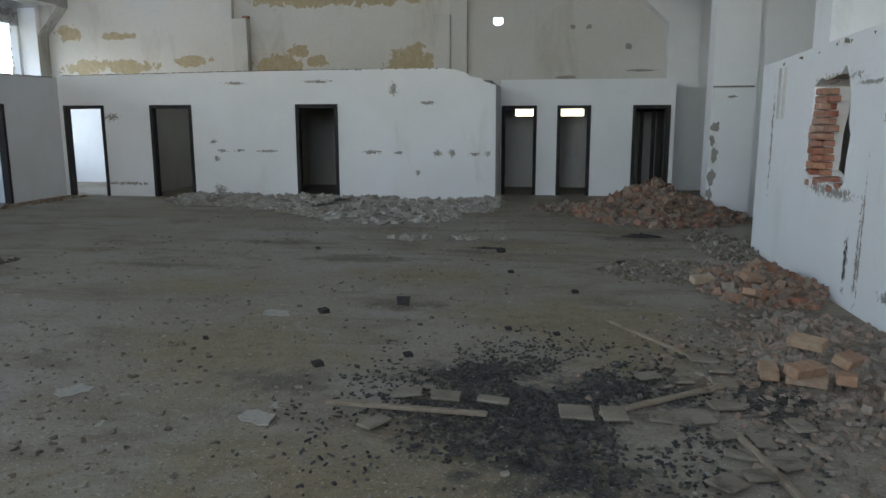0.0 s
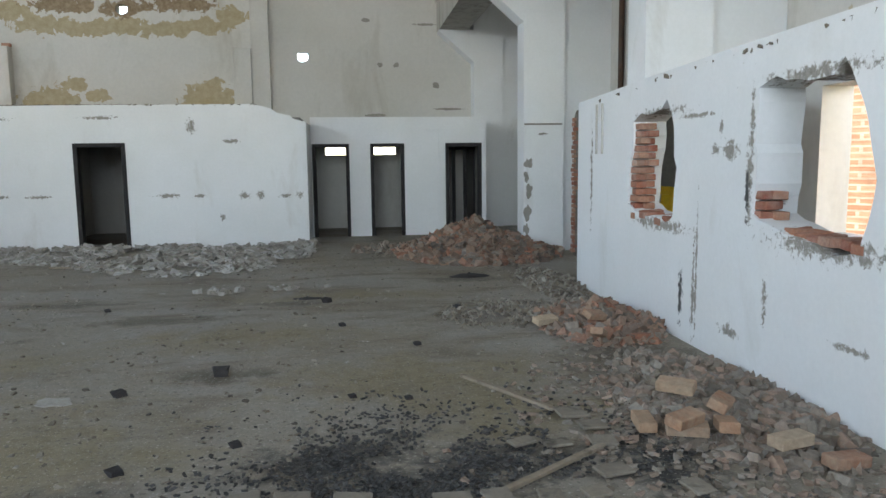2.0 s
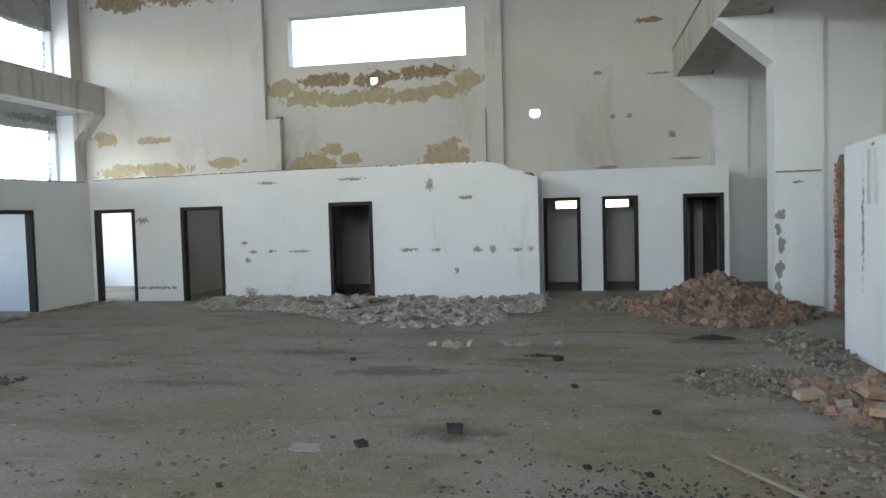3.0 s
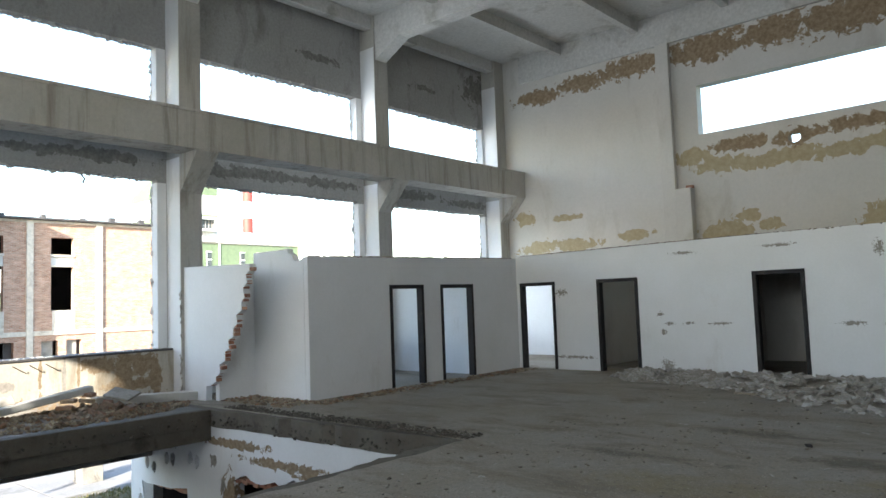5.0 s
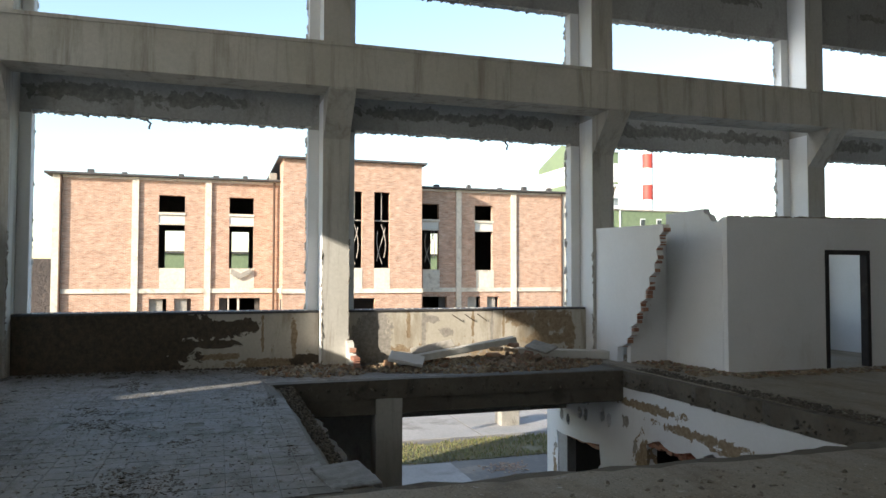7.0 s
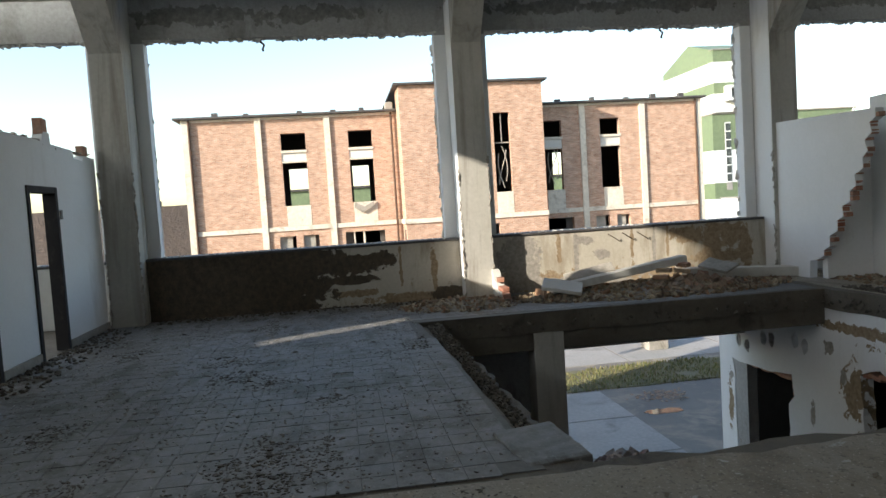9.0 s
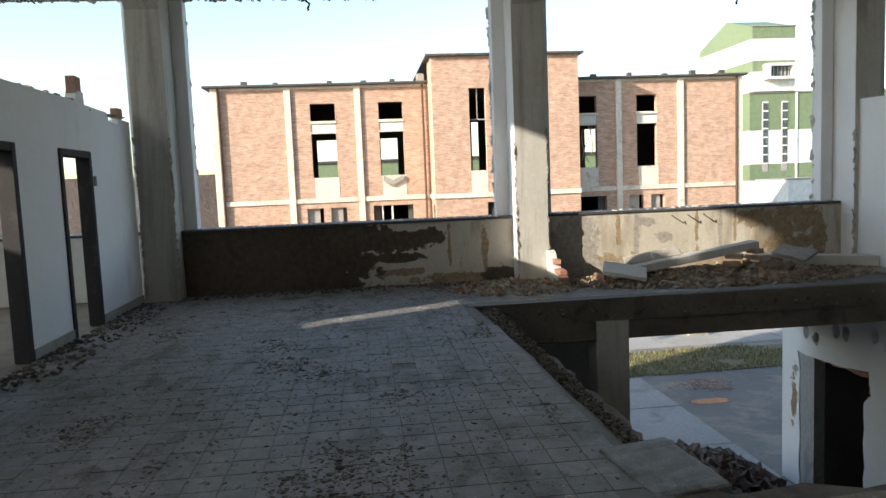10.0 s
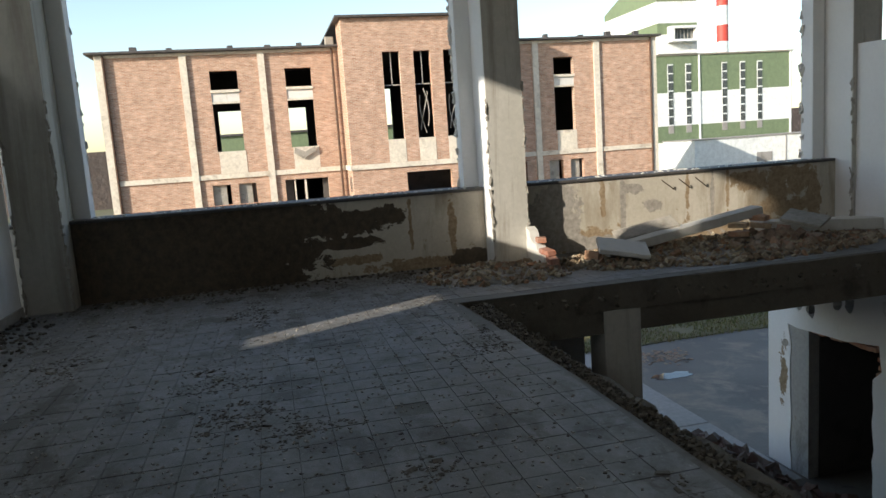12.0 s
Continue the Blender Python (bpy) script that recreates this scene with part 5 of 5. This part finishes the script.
        c["kind"] = "stuff"
    return body


M["heap"] = worn("crushed_brick_dust", (0.32, 0.22, 0.15), (0.26, 0.17, 0.115), (0.20, 0.15, 0.11), big=2, fine=18, stain_scale=3, bump=0.9, depth=0.03)
M["heap_grey"] = worn("crushed_mortar_dust", (0.28, 0.25, 0.21), (0.20, 0.175, 0.14), (0.13, 0.11, 0.09), big=2, fine=18, stain_scale=3, bump=0.9, depth=0.03)
rubble("rubble_heap", (2.1, 13.9), M["heap"], M["mixed_rubble"], "heap of broken red bricks before the small rooms", 1, 1.5, 1.8, 0.56, 3200, 0.12, 0.0, 290)
rubble("rubble_heap", (1.0, 14.6), M["heap_grey"], M["mortar_brick"], "low spill of broken bricks beside the heap", 2, 1.2, 0.8, 0.08, 450, 0.09)
rubble("rubble_heap", (2.3, 7.85), M["heap"], M["mixed_rubble"], "brick rubble against the white partition", 3, 0.62, 0.85, 0.24, 1500, 0.085, 0.0, 280)
rubble("rubble_heap", (1.6, 8.6), M["heap_grey"], M["grit"], "dark crumbled rubble beside the brick heap", 4, 0.9, 0.7, 0.05, 700, 0.045)
rubble("rubble_heap", (2.3, 5.5), M["heap_grey"], M["mortar_brick"], "bricks and mortar rubble along the partition", 5, 0.62, 1.25, 0.07, 2000, 0.07, 0.0, 290)
rubble("rubble_heap", (2.5, 10.4), M["heap_grey"], M["grit"], "grey rubble at the corner of the partition", 6, 0.4, 1.4, 0.08, 600, 0.06)
rubble("rubble_heap", (-15.0, 6.3), M["heap_grey"], M["dark_rubble"], "brick rubble heaped in the lower opening", 7, 1.9, 1.2, 0.55, 1700, 0.17, GROUND)
rubble("rubble_heap", (-13.3, 6.6), M["heap_grey"], M["dark_rubble"], "brick rubble on the lower floor", 8, 1.4, 1.1, 0.3, 900, 0.17, GROUND)
rubble("rubble_heap", (-13.5, 2.6), M["heap_grey"], M["ledge_rubble"], "crumbled mortar at the foot of the column", 9, 0.75, 1.0, 0.10, 700, 0.055)
# strip of plaster debris along the north partition
spots = []
for i in range(4200):
    x = rnd.uniform(-8.2, -0.9)
    f = rnd.random() ** 1.1
    y = 15.75 - f * (1.5 + 2.3 * math.exp(-((x + 2.8) / 2.2) ** 2))
    if noise.noise(Vector((x * 1.3, y * 1.3, 2))) < -0.05 - 0.3 * rnd.random():
        continue
    s = 0.075 * rnd.uniform(0.15, 1.5) ** 1.4 * (1.2 - 0.5 * f)
    spots.append((x, y, s * 0.2 + 0.05 * (1 - f) * rnd.random(), s * 1.5, s, s * 0.45, 0.5))
tagged(chunks("plaster_debris", spots, M["plaster_rubble"], 21), "white plaster debris along the foot of the partition", "debris", "", "stuff")
spots = [(rnd.uniform(-14, -11.0) if i % 2 else -11.15 + rnd.random() * 0.5, rnd.uniform(8.45, 9.2) if i % 2 else rnd.uniform(9.0, 15.7), 0.012, 0.07 * rnd.uniform(0.3, 1.4), 0.05, 0.025, 0.4) for i in range(700)]
tagged(chunks("mortar_debris", spots, M["ledge_rubble"], 22), "yellowish mortar crumbs along the wall foot", "debris", "", "stuff")
# whole bricks lying about
loose = tagged(new("loose_brick", LOOSE), "chipped red brick lying in the rubble", "brick", "loose bricks")
loose.matrix_basis = pose(1.72, 4.75, 0.19, 8, 0, 30)
for x, y, z, a, b, c in ((1.75, 4.78, 0.12, 4, 0, -20), (1.95, 4.70, 0.16, 0, 10, 70), (2.22, 4.50, 0.13, 0, 0, 15), (2.05, 4.95, 0.2, 20, 5, 50), (1.6, 5.05, 0.07, 0, 0, 80), (2.45, 4.35, 0.06, 0, 3, 10), (1.9, 5.25, 0.22, 12, 0, -40),
                         (2.1, 7.4, 0.22, 20, 10, 30), (2.0, 7.0, 0.15, 0, 20, 60), (1.7, 7.7, 0.12, 10, 0, 20), (-13.4, 5.85, 0.30, 5, 0, 40), (-13.3, 6.1, 0.28, 0, 8, 80), (-13.45, 6.2, 0.36, 6, 0, 15), (-13.2, 5.7, 0.22, 0, 0, 60), (-13.5, 3.85, 0.09, 80, 0, 20)):
    copy_thing(loose, pose(x, y, z, a, b, c))
# ledge over the pit: mortar, a fallen lintel, boards and a kerb of concrete
bm = mound(-13.45, 5.7, 0.95, 2.2, 0.15, 14)
ledge = tagged(mesh_object("ledge_heap", bm, M["heap_grey"]), "mortar and brick rubble on the floor strip under the window", "rubble", "", "stuff")
c = chunks("debris", heap(-13.45, 5.7, 1.0, 2.3, 0.16, 3600, 0.05, 14), M["ledge_rubble"], 14)
c.parent = ledge
c["kind"] = "stuff"
c = chunks("brick_debris", heap(-13.3, 6.1, 0.5, 0.85, 0.26, 110, 0.13, 15), M["rubble"], 15)
c.parent = ledge
c["kind"] = "stuff"


def slab_piece(name, l, w, h, m, mat, label, seed):
    bm = bmesh.new()
    r = random.Random(seed)
    n = 10
    vs = []
    for i in range(n + 1):
        x = -l / 2 + l * i / n
        vs.append([bm.verts.new((x + r.uniform(-0.01, 0.01), y + r.uniform(-0.006, 0.006), z + r.uniform(-0.004, 0.004))) for y, z in ((-w / 2, -h / 2), (w / 2, -h / 2), (w / 2, h / 2), (-w / 2, h / 2))])
    for p, q in zip(vs, vs[1:]):
        for k in range(4):
            bm.faces.new((p[k], q[k], q[(k + 1) % 4], p[(k + 1) % 4]))
    bm.faces.new(vs[0][::-1])
    bm.faces.new(vs[-1])
    bmesh.ops.recalc_face_normals(bm, faces=bm.faces[:])
    bmesh.ops.bevel(bm, geom=[e for e in bm.edges if e.calc_face_angle(0) > 0.6], offset=0.008, segments=1, affect="EDGES")
    ob = tagged(mesh_object(name, bm, mat), label, "slab")
    ob.matrix_basis = m
    return ob


slab_piece("fallen_lintel", 2.3, 0.22, 0.12, look((-13.55, 5.15, 0.28), (-13.62, 6.5, 0.47)) @ pose(0, 0, 0, 0, -90, 0) @ pose(0, 0, 0, 90, 0, 0), M["plaster"], "pale concrete lintel fallen slantwise on rubble", 1)
slab_piece("concrete_slab", 0.6, 0.45, 0.06, pose(-13.2, 4.1, 0.20, 12, 10, 70), M["plaster"], "broken slab leaning on mortar rubble", 2)
slab_piece("concrete_slab", 0.8, 0.3, 0.07, pose(-13.8, 4.75, 0.30, 20, -12, 75), M["greybare"], "dark broken slab leaning on the heap", 3)
slab_piece("concrete_slab", 1.9, 0.3, 0.16, pose(-13.75, 7.35, 0.14, 0, 3, 88), M["plaster"], "kerb of pale concrete under the window", 4)
slab_piece("concrete_slab", 0.5, 0.35, 0.05, pose(-13.1, 6.6, 0.34, 15, 10, 30), M["greybare"], "broken slab on top of the heap", 5)
# raw edge of the pit: crumbs along its rim
spots = []
for u, v in pit:
    for _ in range(9):
        s = 0.028 * rnd.uniform(0.3, 1.3)
        spots.append((u + rnd.uniform(-0.13, 0.13), v + rnd.uniform(-0.13, 0.13), -0.10 - 0.16 * rnd.random(), s * 1.6, s, s, 0.8))
tagged(chunks("slab_edge_crumbs", spots, M["tiledirt"], 31), "crumbling broken edge of the floor slab", "debris", "", "stuff")
spots = [(rnd.uniform(-12.1, -6.5), 7.95 + 0.35 * rnd.random() ** 2, 0.004 + 0.01 * rnd.random(), 0.035 * rnd.uniform(0.3, 1.4), 0.025, 0.015, 0.6) for _ in range(1200)] + [(rnd.uniform(-12.5, -7.3), 1.87 + 0.2 * rnd.random(), -0.07 + 0.03 * rnd.random(), 0.03 * rnd.uniform(0.3, 1.4), 0.02, 0.016, 0.7) for _ in range(1500)]
tagged(chunks("rim_debris", spots, M["tiledirt"], 32), "dark crumbs along the rim of the pit", "debris", "", "stuff")
slab_piece("concrete_slab", 0.62, 0.42, 0.06, pose(-7.0, 1.98, -0.01, 2, 3, 8), M["tile"], "broken tile slab jutting over the pit", 7)
rim = setting("floor_rim", prism(ragged([(-12.2, 1.78), (-9.8, 1.87), (-7.3, 1.9), (-7.2, 2.14), (-9.8, 2.1), (-12.2, 2.0)], 0.12, 0.04, 33), [], flat, -0.2, -0.07), M["slab"], "raw mortar rim along the tiled floor", "floor")

# ---- debris on the open floor ----
spots = []
for i in range(9000):
    x, y = rnd.uniform(-6.3, 2.7), 2.2 + 13 * rnd.random() ** 1.3
    d = noise.noise(Vector((x * 0.5, y * 0.5, 1)))
    if rnd.random() > 0.45 + d + 0.25 * (x > 0.8):
        continue
    s = 0.018 * rnd.uniform(0.25, 1.3) ** 1.8
    spots.append((x, y, s * 0.15, s * 1.5, s, s * 0.6, 0.4))
tagged(chunks("floor_grit", spots, M["grit"], 41), "grit and small stones strewn on the floor", "debris", "", "stuff")
spots = [(rnd.gauss(0.05, 0.55), rnd.gauss(4.35, 0.62), 0.005 + 0.012 * rnd.random(), 0.026 * rnd.uniform(0.2, 1.5), 0.016, 0.007, 0.35) for _ in range(4200)] \
    + [(rnd.gauss(1.2, 0.4), rnd.gauss(4.9, 0.5), 0.006, 0.03 * rnd.uniform(0.3, 1.2), 0.02, 0.01, 0.5) for _ in range(500)]
tagged(chunks("burnt_debris", [q for q in spots if noise.noise(Vector((q[0] * 2.2, q[1] * 2.2, 7))) > -0.12 - 0.2 * rnd.random()], M["char"], 42), "black burnt debris from an old fire", "ash", "", "stuff")
spots = [(rnd.gauss(2.0, 0.5), rnd.gauss(5.0, 0.9), 0.008, 0.055 * rnd.uniform(0.3, 1.3), 0.035, 0.02, 0.5) for _ in range(900)]
tagged(chunks("mortar_debris", spots, M["mortar_brick"], 43), "mortar crumbs spread from the rubble", "debris", "", "stuff")
plate = brick_data(0.2, 0.2, 0.018, "tile_piece")
plate.materials[0] = M["dusty_tile"]
first = tagged(new("floor_tile_piece", plate), "dusty loose floor tile on burnt ground", "tile", "loose tiles")
first.matrix_basis = pose(0.30, 4.28, 0.02, 0, 2, 3)
for x, y, a in ((0.52, 4.27, 5), (0.78, 4.25, -3), (-0.75, 4.42, 8), (-0.5, 4.40, 2), (-0.2, 4.38, -4), (1.02, 4.26, 12), (1.10, 4.05, 20), (1.28, 4.02, 3), (1.12, 3.82, -6), (1.15, 3.6, 12), (1.34, 3.75, 30), (1.2, 4.5, 15), (1.0, 4.9, 8),
                (1.3, 5.15, 3), (1.28, 4.9, -2), (1.24, 5.4, 5), (0.8, 4.95, 22), (-0.85, 3.95, 60), (1.55, 4.25, 14), (0.98, 3.5, 44)):
    copy_thing(first, pose(x, y, 0.024 + 0.01 * rnd.random(), rnd.uniform(-3, 3), rnd.uniform(-4, 4), a) @ Matrix.Diagonal((rnd.uniform(0.5, 1), rnd.uniform(0.35, 1), 1, 1)))
batten = tagged(mesh_object("batten", boxes((-0.5, 0.5, -0.02, 0.02, -0.012, 0.012), bevel=0.003), M["wood"]), "thin weathered batten lying on the floor", "batten", "loose battens")
batten.matrix_basis = pose(-0.72, 4.18, 0.03, 0, 0, -3)
for x, y, a in ((1.25, 3.6, 100), (0.85, 4.55, 35), (0.9, 5.9, 120), (-4.6, 13.2, -5)):
    copy_thing(batten, pose(x, y, 0.025, 0, 0, a))
# dark lumps and white scraps
charred = piece_data(M["frame"], 51)
charred.transform(Matrix.Translation((0, 0, 0.024)) @ Matrix.Diagonal((0.11, 0.085, 0.065, 1)))
lump = tagged(new("burnt_lump", charred), "charred black lump on the floor", "lump", "charred lumps")
lump.matrix_basis = pose(-1.25, 6.72, 0)
for x, y, s in ((-1.9, 6.3, 0.7), (0.4, 7.4, 0.5), (-1.5, 4.9, 0.6), (-0.9, 5.2, 0.5), (-3.0, 9.5, 0.5), (-0.5, 9.6, 0.9), (0.2, 5.9, 0.4), (-0.2, 6.0, 0.4), (-2.6, 5.4, 0.35), (1.0, 8.9, 0.8), (-0.3, 8.3, 0.5)):
    copy_thing(lump, pose(x, y, 0, 0, 0, 70 * s) @ Matrix.Diagonal((s, s, s, 1)))
dark = tagged(mesh_object("dark_rag", mound(1.52, 11.2, 0.34, 0.15, 0.08, 53), M["frame"]), "black crumpled rag on the floor", "rag")
tagged(mesh_object("dark_rag", mound(-0.75, 9.9, 0.2, 0.1, 0.04, 54), M["frame"]), "flat black scrap on the floor", "rag")
scrap = tagged(mesh_object("paper_scrap", prism(ring(0, 0, 0.13, 0.07, 12, 0.3, 55), [], flat, 0.004, 0.012), M["plaster_rubble"]), "crumpled white scrap on the floor", "scrap", "white scraps")
scrap.matrix_basis = pose(-1.55, 3.95, 0.005, 6, 0, -20)
for x, y, a in ((-1.8, 10.45, 30), (-1.0, 10.6, 60), (-2.3, 6.2, 10), (-2.9, 4.2, 70)):
    copy_thing(scrap, pose(x, y, 0.005, 8, 4, a))
lumpw = chunks("plaster_debris", [(-1.8 + rnd.gauss(0, 0.15), 10.45 + rnd.gauss(0, 0.1), 0.03, 0.1, 0.07, 0.05, 0.5) for _ in range(14)] + [(-1.0 + rnd.gauss(0, 0.2), 10.6 + rnd.gauss(0, 0.08), 0.02, 0.08, 0.05, 0.03, 0.5) for _ in range(12)], M["plaster_rubble"], 56)
tagged(lumpw, "lumps of white plaster on the floor", "debris", "", "stuff")

# ---- tiled floor ----
setting("floor_bed", prism([(XI, -2.76), (tile_end, -2.76), (tile_end, 1.9), (-9.8, 1.87), (-12.2, 1.75), (-12.28, 7.7), (XI, 7.7)], [], flat, -0.0115, -0.004), M["screed"], "mortar bed under the tiles", "floor")
tiles = tagged(new("floor_tiles"), "grey square tiles under dust and crumbs", "floor", "", "structure")
T = 0.2
tbm = bmesh.new()
box(tbm, -T / 2 + 0.0018, T / 2 - 0.0018, -T / 2 + 0.0018, T / 2 - 0.0018, -0.006, 0.0)
bmesh.ops.bevel(tbm, geom=[e for e in tbm.edges if all(v.co.z > -0.001 for v in e.verts)], offset=0.0015, segments=1, affect="EDGES")
tile_me = bpy.data.meshes.new("tile")
tbm.to_mesh(tile_me)
tbm.free()
tile_me.materials.append(M["tile"])
rest_v, rest_f, singles = [], [], 0
base_v, base_f = [tuple(v.co) for v in tile_me.vertices], [tuple(p.vertices) for p in tile_me.polygons]
for i in range(39):
    for j in range(46):
        x, y = XI + 0.12 + T * i, -2.66 + T * j
        if y > (1.78 if x > -10.9 else 1.68) and not x < -12.4 or y > 7.6:
            continue
        if rnd.random() < 0.012:
            continue
        dz, ax, ay = rnd.uniform(-0.0012, 0.0012), rnd.uniform(-0.12, 0.12), rnd.uniform(-0.12, 0.12)
        m = pose(x, y, dz, ax, ay, rnd.uniform(-0.2, 0.2))
        if -11.0 < x < -7.4 and -1.5 < y < 1.7 and singles < 300:
            t = new("tile", tile_me)
            t.parent, t.matrix_basis = tiles, m
            singles += 1
        else:
            o = len(rest_v)
            rest_v += [tuple(m @ Vector(v)) for v in base_v]
            rest_f += [tuple(o + k for k in f) for f in base_f]
me = bpy.data.meshes.new("tile_field")
me.from_pydata(rest_v, [], rest_f)
me.materials.append(M["tile"])
field = new("tile_field", me)
field.parent = tiles
field["kind"] = "stuff"
# dust, crumbs and dark dirt on the tiles
spots = []
for i in range(52000):
    x, y = rnd.uniform(-14.2, -4.0), rnd.uniform(-2.7, 1.72)
    d = noise.noise(Vector((x * 0.9, y * 1.3, 9))) + 0.55 * noise.noise(Vector((x * 2.6, y * 3.2, 4)))
    if d < 0.30 + 0.22 * rnd.random() and rnd.random() > 0.06:
        continue
    s = 0.010 * rnd.uniform(0.3, 1.6) if rnd.random() > 0.012 else 0.026 * rnd.uniform(0.6, 1.4)
    spots.append((x, y, s * 0.1, s * 1.6, s, s * 0.3, 0.25))
tagged(chunks("tile_dirt", spots, M["tiledirt"], 61), "dark earthy crumbs in patches on the tiles", "dirt", "", "stuff")
spots = [(rnd.uniform(-14.2, -3.5), rnd.uniform(-2.7, 1.72), 0.003, 0.016 * rnd.uniform(0.3, 1.5), 0.011, 0.006, 0.4) for _ in range(3200)]
tagged(chunks("tile_chips", spots, M["plaster_rubble"], 62), "pale mortar chips scattered on the tiles", "debris", "", "stuff")
spots = [(rnd.uniform(-13.9, -9.5), -2.72 + 0.5 * rnd.random() ** 2, 0.01, 0.038 * rnd.uniform(0.3, 1.3), 0.028, 0.018, 0.5) for _ in range(350)] + [(-14.3 + 0.35 * rnd.random() ** 2, rnd.uniform(-2.1, 2.6), 0.01, 0.036 * rnd.uniform(0.3, 1.3), 0.026, 0.018, 0.5) for _ in range(260)]
tagged(chunks("wall_foot_debris", spots, M["tiledirt"], 63), "crumbs swept against the wall foot", "debris", "", "stuff")

# south partition: skirting, brick ends on its top
skirt = tagged(new("baseboard"), "grey painted skirting along the partition", "skirting", "", "structure")
for a, b in ((XC, -12.5), (-11.58, -10.62), (-9.7, EAST - 0.01)):
    part("board", boxes((a, b, -2.759, -2.738, 0.0, 0.11), bevel=0.004), M["greybare"], skirt)
for x, z, h in ((-12.33, 2.85, 0.2), (-13.75, 2.66, 0.14)):
    bm = boxes((-0.1, 0.1, -0.055, 0.055, -h / 2, h / 2), bevel=0.008)
    st = tagged(mesh_object("brick_stub", bm, M["brick"]), "dark brick end standing on the partition top", "brick", "brick ends")
    st.matrix_basis = pose(x, -2.82, z, 0, 0, 4)
tagged(mesh_object("socket_box", boxes((-12.62, -12.55, -2.759, -2.745, 1.68, 1.80), bevel=0.004), M["dim"]), "old switch box beside the doorway", "switch")
# conduits on the white walls in the north-east corner
pipes = tagged(new("conduit"), "thin white conduit along the wall", "conduit")
part("run", boxes((2.96, 3.66, 13.70, 13.728, 2.31, 2.34), bevel=0.004), M["greybare"], pipes)
for i, (x, z, rx, rz) in enumerate(((3.04, 1.62, 0.07, 0.09), (3.0, 1.38, 0.04, 0.1), (3.05, 1.12, 0.06, 0.12), (3.02, 0.72, 0.06, 0.16), (3.0, 0.42, 0.05, 0.1), (3.3, 2.15, 0.08, 0.02))):
    tagged(blob("bare_patch", x, z, rx, rz, lambda u, v, d: (u, 13.73 - d, v), 0.003, M["greybare"], None, 700 + i), "grey patch of bared plaster on the column", "plaster patch", "bare patches")
run = tagged(mesh_object("conduit", boxes((1.55, 2.1, 17.27, 17.299, 2.38, 2.42), (1.84, 1.86, 17.28, 17.299, 1.5, 2.45), bevel=0.003), M["white"]), "thin conduit on the white wall", "conduit")
for y, z0, z1 in ((9.55, 1.75, 2.35), (9.35, 1.75, 2.35)):
    tagged(mesh_object("conduit", boxes((2.835, 2.859, y - 0.012, y + 0.012, z0, z1), bevel=0.004), M["plaster"]), "short vertical conduit on the partition", "conduit")
# broken edges of the openings and crumbs on the partition tops
spots = []
for a, b in windows_low[1:]:
    for zz in (4.425, 7.205):
        for _ in range(int(26 * (b - a))):
            s = 0.03 * rnd.uniform(0.3, 1.6)
            spots.append((XO + 0.22 * rnd.random() ** 2, rnd.uniform(a, b), zz, s * 2.2, s * 1.5, s * 0.7, 0.5))
    for z0, z1 in ((1.0, 4.3), (5.7, 7.1)):
        for _ in range(int(16 * (z1 - z0))):
            s = 0.03 * rnd.uniform(0.3, 1.7)
            spots.append((XO + 0.05 * rnd.random() ** 2, b - 0.008, rnd.uniform(z0, z1), s * 1.5, s * 0.9, s * 2.0, 0.4))
        for _ in range(int(8 * (z1 - z0))):
            s = 0.03 * rnd.uniform(0.3, 1.5)
            spots.append((XO + 0.05 * rnd.random(), a + 0.004, rnd.uniform(z0, z1), s * 1.5, s * 0.7, s * 2.0, 0.4))
    for _ in range(70):
        s = 0.02 * rnd.uniform(0.3, 1.8)
        spots.append((XI + rnd.uniform(-0.25, 0.04), rnd.uniform(a, b), 0.998, s * 1.6, s, s * 0.6, 0.4))
edges = chunks("broken_edges", spots, M["plaster"], 91, 0.4)
edges.parent = wall_w
edges["kind"] = "stuff"
spots = []
for _ in range(420):
    x = rnd.uniform(-11.2, -2.0)
    spots.append((x, 15.885 + rnd.uniform(-0.05, 0.05), 2.845 - 0.06 * (x < -6) * (-6 - x) / 5.3, 0.06 * rnd.uniform(0.2, 1.3), 0.04, 0.02, 0.4))
for _ in range(260):
    y = rnd.uniform(9.3, 15.7)
    spots.append((-11.36 + rnd.uniform(-0.04, 0.04), y, 2.655 + 0.014 * (y - 9.2), 0.07 * rnd.uniform(0.2, 1.3), 0.04, 0.025, 0.4))
for _ in range(420):
    y = rnd.uniform(2.0, 10.2)
    spots.append((2.98 + rnd.uniform(-0.1, 0.1), y, 2.60 - 0.0255 * (y - 2.0) + (-0.02 if y > 8 else 0.0), 0.07 * rnd.uniform(0.2, 1.4), 0.05, 0.03, 0.4))
for _ in range(120):
    x = rnd.uniform(-14, -9)
    spots.append((x, -2.82 + rnd.uniform(-0.04, 0.04), 2.665 if x > -12.2 else 2.61, 0.06 * rnd.uniform(0.2, 1.3), 0.04, 0.02, 0.4))
tagged(chunks("top_crumbs", spots, M["grit"], 92), "dark mortar crumbs on the partition tops", "debris", "", "stuff")
bm = bmesh.new()
bmesh.ops.create_cone(bm, cap_ends=True, segments=12, radius1=0.05, radius2=0.05, depth=6.0, matrix=Matrix.Translation((4.53, 13.15, 5.6)))
tagged(mesh_object("downpipe", bm, M["steel"]), "dark rusty pipe running up the east wall", "pipe")
